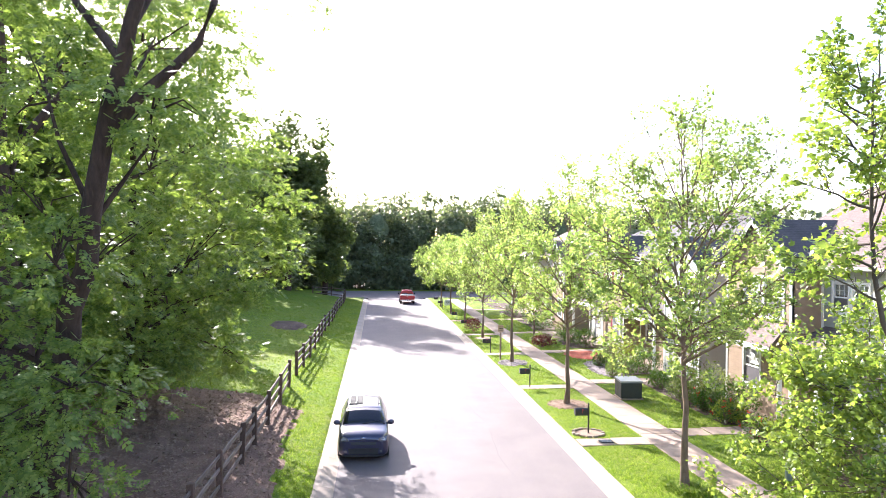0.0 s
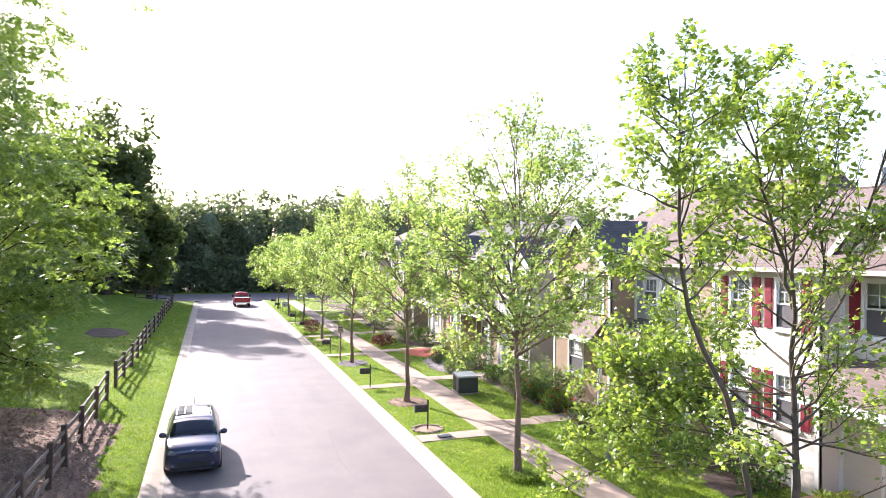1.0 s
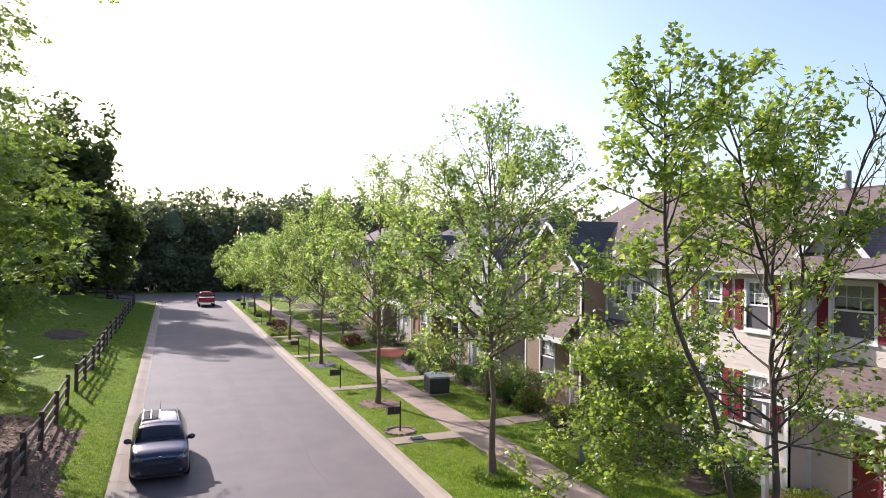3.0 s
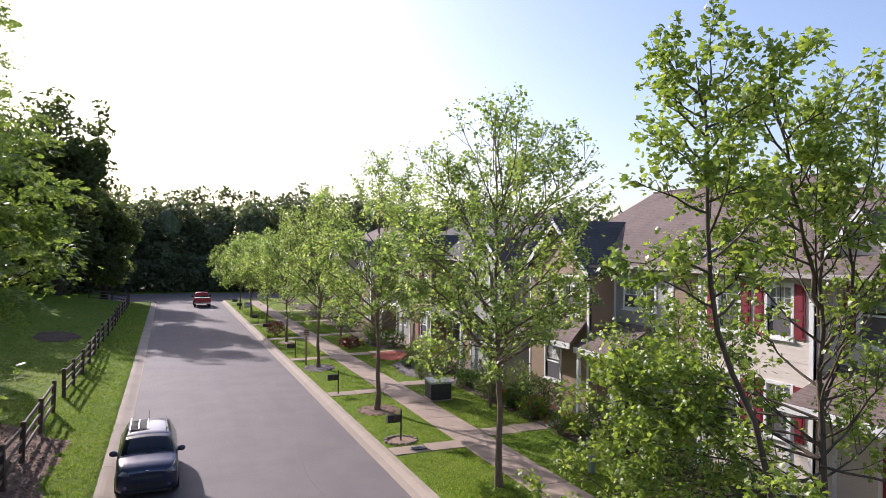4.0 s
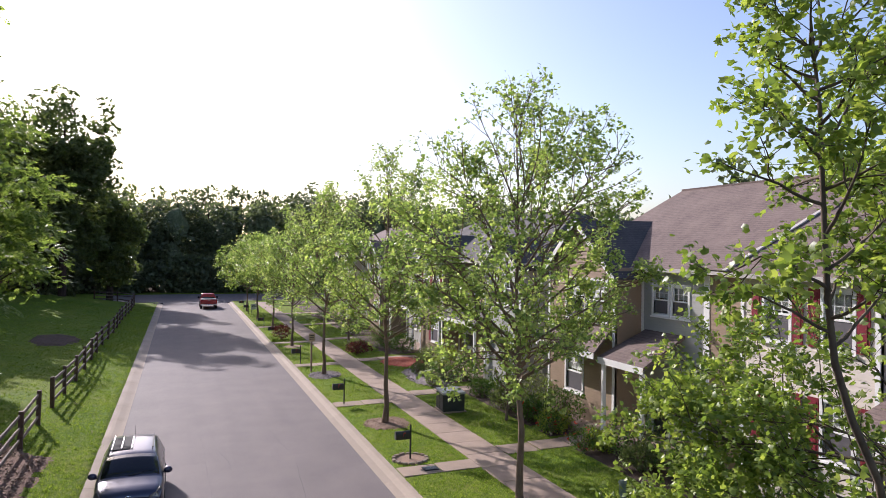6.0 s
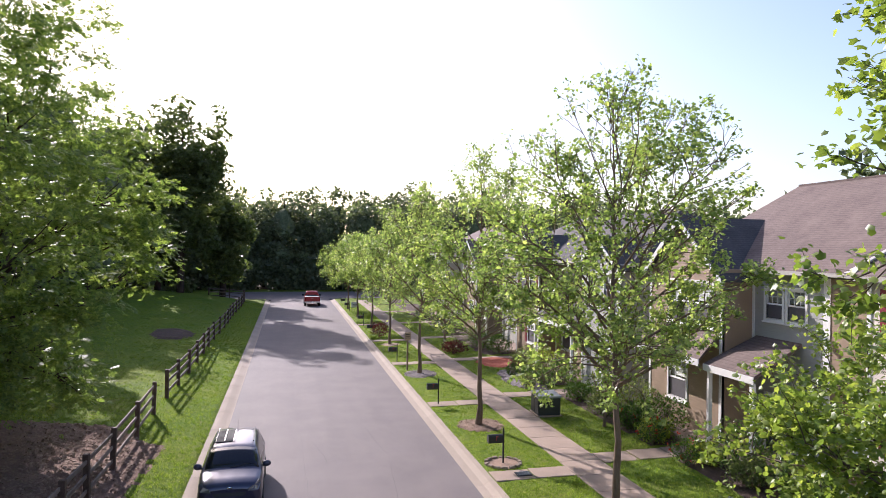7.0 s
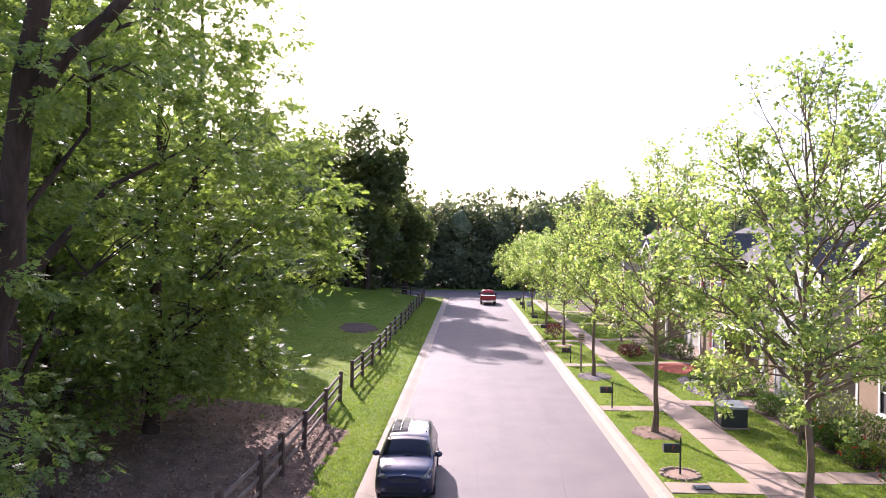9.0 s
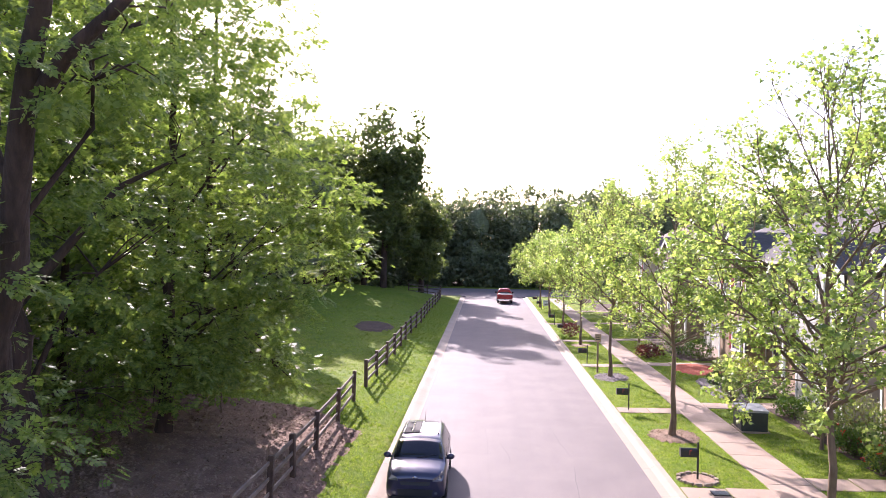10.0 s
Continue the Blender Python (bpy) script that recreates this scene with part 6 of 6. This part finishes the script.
def far_row(y0, units, mats, roof, label):
    """A row of townhouses farther along the street, each unit with its front gable and porch."""
    h = tagged(new("townhouse_row"), label, "townhouse", "townhouse rows")
    y = y0
    for i in range(units):
        w = 5.6
        m, m2 = mats[i % len(mats)], mats[(i + 1) % len(mats)]
        section(h, 17.2, y, y + 4.4, m, [(y + 0.6, y + 1.75, 4.9, 6.5), (y + 2.5, y + 3.65, 4.9, 6.5), (y + 0.8, y + 2.0, 1.5, 3.1)], shutters=(i % 2 == 1))
        section(h, 18.4, y + 4.4, y + 11.0, m2, [(y + 5.6, y + 6.7, 5.0, 6.5), (y + 8.3, y + 9.4, 5.0, 6.5), (y + 8.6, y + 9.9, 1.5, 3.1)], shutters=False, doors=[(y + 5.6, y + 6.55, 0.46, 2.5, DARK_PAINT)], ends=(False, False))
        front_gable(h, 17.2, 21.5, y, y + 4.4, EAVE - 0.1, 8.5 + 0.3 * (i % 2), TRIM_SIDING if i % 2 else m, roof)
        porch(h, 16.6, 18.4, y + 4.5, y + 10.6, 3.5, 4.5, roof)
        y += 11.0
    shell(h, 18.3, 28.5, y0, y, mats[0])
    hip_roof("roof", h, 17.9, 28.5, y0, y, EAVE, 10.2, roof)
    return h


TRIM_SIDING = surface("white_siding", (0.62, 0.60, 0.54), (0.74, 0.72, 0.66), 22, 0.6, 0.6, 0.1, 0.003)
far_row(34.0, 2, [SIDING_GREY, SIDING_TAN], SHINGLE_DARK, "pale grey and tan clapboard townhouses with dark shingle roof")
far_row(60.0, 2, [SIDING_TAN, SIDING_CREAM], SHINGLE, "tan and cream clapboard townhouses with white gables")

# ---------------------------------------------------------------- vehicles
def car_paint(name, color, metal, rough):
    m, nt, b = nodes_of(name)
    f = noise_of(nt, 900.0, 2)
    nt.links.new(ramp(nt, f, [(0.35, tuple(c * 0.85 for c in color)), (0.65, tuple(c * 1.15 for c in color))]), b.inputs["Base Color"])
    b.inputs["Metallic"].default_value, b.inputs["Roughness"].default_value = metal, rough
    b.inputs["Specular IOR Level"].default_value = 0.5
    b.inputs["Coat Weight"].default_value, b.inputs["Coat Roughness"].default_value = 0.75, 0.03
    return m


PAINT_DARK = car_paint("navy_paint", (0.030, 0.030, 0.066), 0.4, 0.3)
PAINT_RED = car_paint("red_paint", (0.42, 0.018, 0.022), 0.1, 0.35)
TINTED = plain("tinted_glass", (0.008, 0.009, 0.016), 0.06, 0.0, 0.4, 0.2)
RUBBER = plain("tyre_rubber", (0.02, 0.02, 0.02), 0.85)
PLASTIC = plain("black_plastic", (0.016, 0.016, 0.018), 0.55)
ALLOY = plain("alloy", (0.55, 0.55, 0.56), 0.25, 1.0)
CHROME = plain("chrome", (0.75, 0.75, 0.76), 0.12, 1.0)
LENS = plain("lamp_lens", (0.20, 0.20, 0.22), 0.10, 0.5, 0.5, 0.5)
TAIL = plain("tail_lens", (0.35, 0.01, 0.012), 0.12, 0.0, 0.6, 1.0)
COVER = surface("bed_cover", (0.22, 0.21, 0.21), (0.34, 0.33, 0.33), 40, 1.5, 0.6, 0.2, 0.003)


def loft(stations, close=True):
    """A body through cross-sections: (y, z_low, w_low, z_belt, w_belt, z_top, w_top)."""
    bm = bmesh.new()
    rings = []
    for y, zl, wl, zb, wb, zt, wt in stations:
        zm = (zl + zb) / 2
        half = [(0, zl), (wl * 0.85, zl), (wl, zl + 0.10), (max(wl, wb) + 0.012, zm), (wb, zb), (lerp(wb, wt, 0.55), lerp(zb, zt, 0.55)), (wt, zt - 0.045), (wt * 0.86, zt - 0.008), (wt * 0.45, zt + 0.012), (0, zt + 0.02)]
        pts = half + [(-x, z) for x, z in half[-2:0:-1]]
        rings.append([bm.verts.new((x, y, z)) for x, z in pts])
    n = len(rings[0])
    for a, b in zip(rings[:-1], rings[1:]):
        for i in range(n):
            f = bm.faces.new((a[i], a[(i + 1) % n], b[(i + 1) % n], b[i]))
            f.smooth = True
    bm.faces.new(rings[0])
    bm.faces.new(rings[-1])
    return bm


def wheel(parent, x, y, r, w, out):
    """A tyre with its rim and spokes; out: the side that faces away."""
    bm = bmesh.new()
    prof = [(-0.5, 0.66), (-0.5, 0.92), (-0.38, 1.0), (0.38, 1.0), (0.5, 0.92), (0.5, 0.66)]
    rings = []
    for i in range(24):
        a = i / 24 * 2 * math.pi
        rings.append([bm.verts.new((px * w, r * pr * math.cos(a), r * pr * math.sin(a))) for px, pr in prof])
    for i in range(24):
        p, q = rings[i], rings[(i + 1) % 24]
        for k in range(len(prof)):
            f = bm.faces.new((p[k], p[(k + 1) % len(prof)], q[(k + 1) % len(prof)], q[k]))
            f.smooth = True
    hub = part("wheel", bm, RUBBER, parent)
    hub.matrix_basis = pose(x, y, r)
    bm = bmesh.new()
    add_rod(bm, (-0.30 * w, 0, 0), (0.30 * w, 0, 0), r * 0.16, r * 0.16, 16)
    for i in range(5):
        a = i / 5 * 2 * math.pi + 0.3
        add_rod(bm, (out * w * 0.40, 0, 0), (out * w * 0.36, r * 0.64 * math.cos(a), r * 0.64 * math.sin(a)), r * 0.09, r * 0.06, 6)
    r2 = bmesh.ops.create_cone(bm, cap_ends=True, segments=24, radius1=r * 0.655, radius2=r * 0.655, depth=w * 0.5, matrix=pose(0, 0, 0, 0, 90, 0))
    part("rim", bm, ALLOY, hub)
    return hub


def arch(parent, x, y, r, out):
    """Dark moulding round a wheel opening, with the dark well inside."""
    bm = bmesh.new()
    a0 = [bm.verts.new((x, y, r))]
    ring = [bm.verts.new((x, y + (r + 0.075) * math.cos(a), r + (r + 0.075) * math.sin(a))) for a in [lerp(-0.45, math.pi + 0.45, i / 16) for i in range(17)]]
    for i in range(16):
        bm.faces.new((a0[0], ring[i], ring[i + 1]))
    r3 = bmesh.ops.extrude_face_region(bm, geom=list(bm.faces))
    bmesh.ops.translate(bm, verts=[v for v in r3["geom"] if isinstance(v, bmesh.types.BMVert)], vec=(-out * 0.06, 0, 0))
    part("wheel_arch", bm, PLASTIC, parent)


def hatchback(at, turn):
    """A boxy compact hatchback; its nose points to -y."""
    c = thing("hatchback_car", at, "dark navy boxy hatchback parked at the kerb", "car", turn=turn)
    st = [(0.00, 0.30, 0.66, 0.56, 0.70, 0.80, 0.58), (0.04, 0.24, 0.80, 0.58, 0.82, 0.90, 0.70), (0.14, 0.20, 0.86, 0.64, 0.87, 0.965, 0.76), (0.45, 0.20, 0.885, 0.80, 0.89, 1.02, 0.80), (0.88, 0.20, 0.89, 0.96, 0.895, 1.075, 0.81),
          (0.96, 0.20, 0.89, 0.98, 0.895, 1.10, 0.80), (1.30, 0.20, 0.89, 1.00, 0.895, 1.36, 0.725), (1.62, 0.20, 0.89, 1.00, 0.895, 1.555, 0.665), (1.88, 0.20, 0.89, 1.01, 0.895, 1.59, 0.655), (2.7, 0.20, 0.89, 1.03, 0.895, 1.605, 0.65), (3.4, 0.20, 0.89, 1.05, 0.89, 1.59, 0.64), (3.82, 0.22, 0.87, 1.07, 0.865, 1.55, 0.62),
          (4.00, 0.26, 0.84, 1.06, 0.83, 1.30, 0.60), (4.12, 0.32, 0.78, 0.95, 0.78, 1.04, 0.62)]
    body = part("body", loft(st), PAINT_DARK, c)
    rows = []
    for y, z, w in ((0.985, 1.119, 0.77), (1.14, 1.238, 0.745), (1.30, 1.36, 0.715), (1.45, 1.452, 0.685), (1.59, 1.537, 0.65)):
        rows.append([(w * u, y, z + 0.036 - 0.052 * u * u) for u in (-1, -0.75, -0.5, -0.25, 0, 0.25, 0.5, 0.75, 1)])
    pane = strip_mesh("windscreen", rows, TINTED, 0.012)
    for f in pane.faces:
        f.smooth = True
    part("windscreen", pane, TINTED, c, "dark windscreen")
    for s in (-1, 1):
        for a, b in ((1.36, 2.32), (2.40, 3.12), (3.20, 3.72)):
            za, zb = (1.30 if a < 1.6 else 1.49), 1.50
            part("side_window", sheet([(s * 0.895, a, 1.04), (s * 0.895, b, 1.05), (s * 0.665, b, zb), (s * (0.73 if a < 1.6 else 0.665), a + (0.0 if a > 1.6 else 0.05), za)][::s], 0.012), TINTED, c)
        part("headlight", sheet([(s * 0.50, -0.012, 0.74), (s * 0.54, 0.005, 0.84), (s * 0.69, 0.05, 0.90), (s * 0.79, 0.26, 0.975), (s * 0.845, 0.27, 0.89), (s * 0.785, 0.04, 0.75)][::s], 0.03), LENS, c, "clear headlight")
        bm = add_rod(bmesh.new(), (s * 0.62, -0.02, 0.40), (s * 0.62, 0.10, 0.40), 0.05, 0.05, 16)
        part("fog_lamp", bm, LENS, c)
        arm = part("mirror_arm", box_bm(min(s * 0.86, s * 0.97), max(s * 0.86, s * 0.97), 1.24, 1.30, 1.03, 1.09), PLASTIC, c)
        bm = bmesh.new()
        bmesh.ops.create_uvsphere(bm, u_segments=14, v_segments=10, radius=1, matrix=pose(s * 1.0, 1.26, 1.11) @ Matrix.Diagonal((0.125, 0.075, 0.095, 1)))
        for f in bm.faces:
            f.smooth = True
        part("mirror", bm, PAINT_DARK, c, "black door mirror")
        part("roof_rail", add_box(bmesh.new(), s * 0.565 - 0.018, s * 0.565 + 0.018, 1.95, 3.6, 1.605, 1.645, bevel=0.008), CHROME if s < 0 else PLASTIC, c)
        part("rear_lamp", box_bm(min(s * 0.58, s * 0.72), max(s * 0.58, s * 0.72), 3.86, 4.05, 0.95, 1.34, bevel=0.02), TAIL, c)
        for y in (0.82, 3.40):
            arch(c, s * 0.905, y, 0.33, s)
            wheel(c, s * 0.82, y, 0.33, 0.21, s)
        part("sill", box_bm(min(s * 0.80, s * 0.90), max(s * 0.80, s * 0.90), 1.2, 3.0, 0.19, 0.27), PLASTIC, c)
        part("wiper", add_rod(bmesh.new(), (s * 0.05, 0.96, 1.135), (s * 0.05 + 0.5, 1.06, 1.205), 0.010, 0.008, 5), PLASTIC, c)
    part("sunroof", sheet([(-0.55, 1.98, 1.618), (-0.06, 1.98, 1.632), (-0.06, 3.3, 1.640), (-0.55, 3.3, 1.624)], 0.014), RUBBER, c, "dark glass roof panel")
    for k in (-0.30, -0.02):
        part("roof_strip", box_bm(k - 0.02, k + 0.02, 1.98, 3.3, 1.642, 1.656), CHROME, c)
    part("grille", sheet([(-0.42, -0.02, 0.62), (0.42, -0.02, 0.62), (0.46, 0.0, 0.72), (-0.46, 0.0, 0.72)], 0.02), PLASTIC, c)
    part("lower_grille", sheet([(-0.50, -0.015, 0.30), (0.50, -0.015, 0.30), (0.54, -0.02, 0.50), (-0.54, -0.02, 0.50)], 0.02), PLASTIC, c)
    part("bumper_lip", box_bm(-0.72, 0.72, -0.015, 0.12, 0.20, 0.27, bevel=0.02), PLASTIC, c)
    bm = bmesh.new()
    bmesh.ops.create_uvsphere(bm, u_segments=16, v_segments=8, radius=1, matrix=pose(0, 0.012, 0.84, 20) @ Matrix.Diagonal((0.075, 0.02, 0.042, 1)))
    part("badge", bm, CHROME, c, "plain oval badge")
    part("aerial", add_rod(bmesh.new(), (0.0, 3.62, 1.60), (0.0, 3.80, 1.86), 0.008, 0.004, 5), PLASTIC, c)
    return c


def pickup(at, turn):
    """A single-cab pickup; its tail faces -y."""
    c = thing("pickup_truck", at, "red single-cab pickup with grey bed cover on the road", "pickup truck", turn=turn)
    cab = [(2.02, 0.45, 0.90, 1.12, 0.98, 1.70, 0.72), (2.12, 0.45, 0.95, 1.12, 0.985, 1.80, 0.72), (2.35, 0.45, 0.96, 1.13, 0.985, 1.85, 0.71), (2.95, 0.45, 0.96, 1.13, 0.985, 1.84, 0.70), (3.25, 0.45, 0.96, 1.13, 0.985, 1.70, 0.74), (3.75, 0.45, 0.96, 1.12, 0.985, 1.28, 0.84),
           (3.85, 0.45, 0.96, 1.10, 0.985, 1.24, 0.86), (4.6, 0.45, 0.96, 1.02, 0.98, 1.20, 0.86), (5.05, 0.48, 0.94, 0.95, 0.96, 1.12, 0.82), (5.22, 0.52, 0.86, 0.88, 0.88, 1.0, 0.74)]
    part("cab", loft(cab), PAINT_RED, c)
    for s in (-1, 1):
        bm = box_bm(min(s * 0.84, s * 0.985), max(s * 0.84, s * 0.985), 0.10, 2.0, 0.46, 1.20, bevel=0.04)
        part("bed_side", bm, PAINT_RED, c)
        part("tail_lamp", box_bm(min(s * 0.86, s * 0.99), max(s * 0.86, s * 0.99), 0.055, 0.11, 0.72, 1.12, bevel=0.01), TAIL, c)
        part("side_window", sheet([(s * 0.985, 2.30, 1.17), (s * 0.985, 3.45, 1.17), (s * 0.78, 3.22, 1.66), (s * 0.735, 2.40, 1.76)][::s], 0.012), TINTED, c)
        m = box_bm(-0.12, 0.12, -0.06, 0.06, -0.13, 0.13, bevel=0.04, m=pose(s * 1.12, 3.35, 1.27))
        part("mirror", m, PLASTIC, c)
        for y in (0.98, 4.28):
            arch(c, s * 0.995, y, 0.39, s)
            wheel(c, s * 0.88, y, 0.39, 0.26, s)
        part("headlight", box_bm(min(s * 0.55, s * 0.86), max(s * 0.55, s * 0.86), 5.10, 5.22, 0.80, 0.98, bevel=0.02), LENS, c)
    part("bed_floor", box_bm(-0.84, 0.84, 0.10, 2.0, 0.50, 0.60), PAINT_RED, c)
    tg = part("tailgate", box_bm(-0.86, 0.86, 0.05, 0.12, 0.62, 1.20, bevel=0.02), PAINT_RED, c)
    part("gate_handle", box_bm(-0.10, 0.10, 0.032, 0.052, 1.02, 1.08, bevel=0.006), CHROME, tg)
    part("bed_cover", box_bm(-0.90, 0.90, 0.12, 1.98, 1.204, 1.235, bevel=0.01), COVER, c, "grey soft bed cover")
    part("rear_window", sheet([(-0.76, 2.00, 1.24), (0.76, 2.00, 1.24), (0.66, 2.06, 1.72), (-0.66, 2.06, 1.72)], 0.02), TINTED, c)
    part("bumper", box_bm(-0.98, 0.98, -0.08, 0.06, 0.48, 0.64, bevel=0.03), CHROME, c, "chrome rear bumper")
    pl = part("plate", box_bm(-0.16, 0.16, -0.096, -0.082, 0.49, 0.63), TRIM, c)
    for k in range(3):
        part("bar", box_bm(-0.11 + 0.08 * k, -0.05 + 0.08 * k, -0.101, -0.097, 0.53, 0.59), PLASTIC, pl)
    part("windscreen", sheet([(-0.80, 3.72, 1.31), (0.80, 3.72, 1.31), (0.68, 3.27, 1.70), (-0.68, 3.27, 1.70)][::-1], 0.02), TINTED, c)
    part("front_bumper", box_bm(-0.95, 0.95, 5.15, 5.30, 0.46, 0.66, bevel=0.03), CHROME, c)
    part("grille", box_bm(-0.52, 0.52, 5.20, 5.25, 0.70, 0.98, bevel=0.01), CHROME, c)
    return c


hatchback((-0.40, 23.55, 0.012), 0.5)
pickup((4.25, 92.0, 0.045), 0.0)
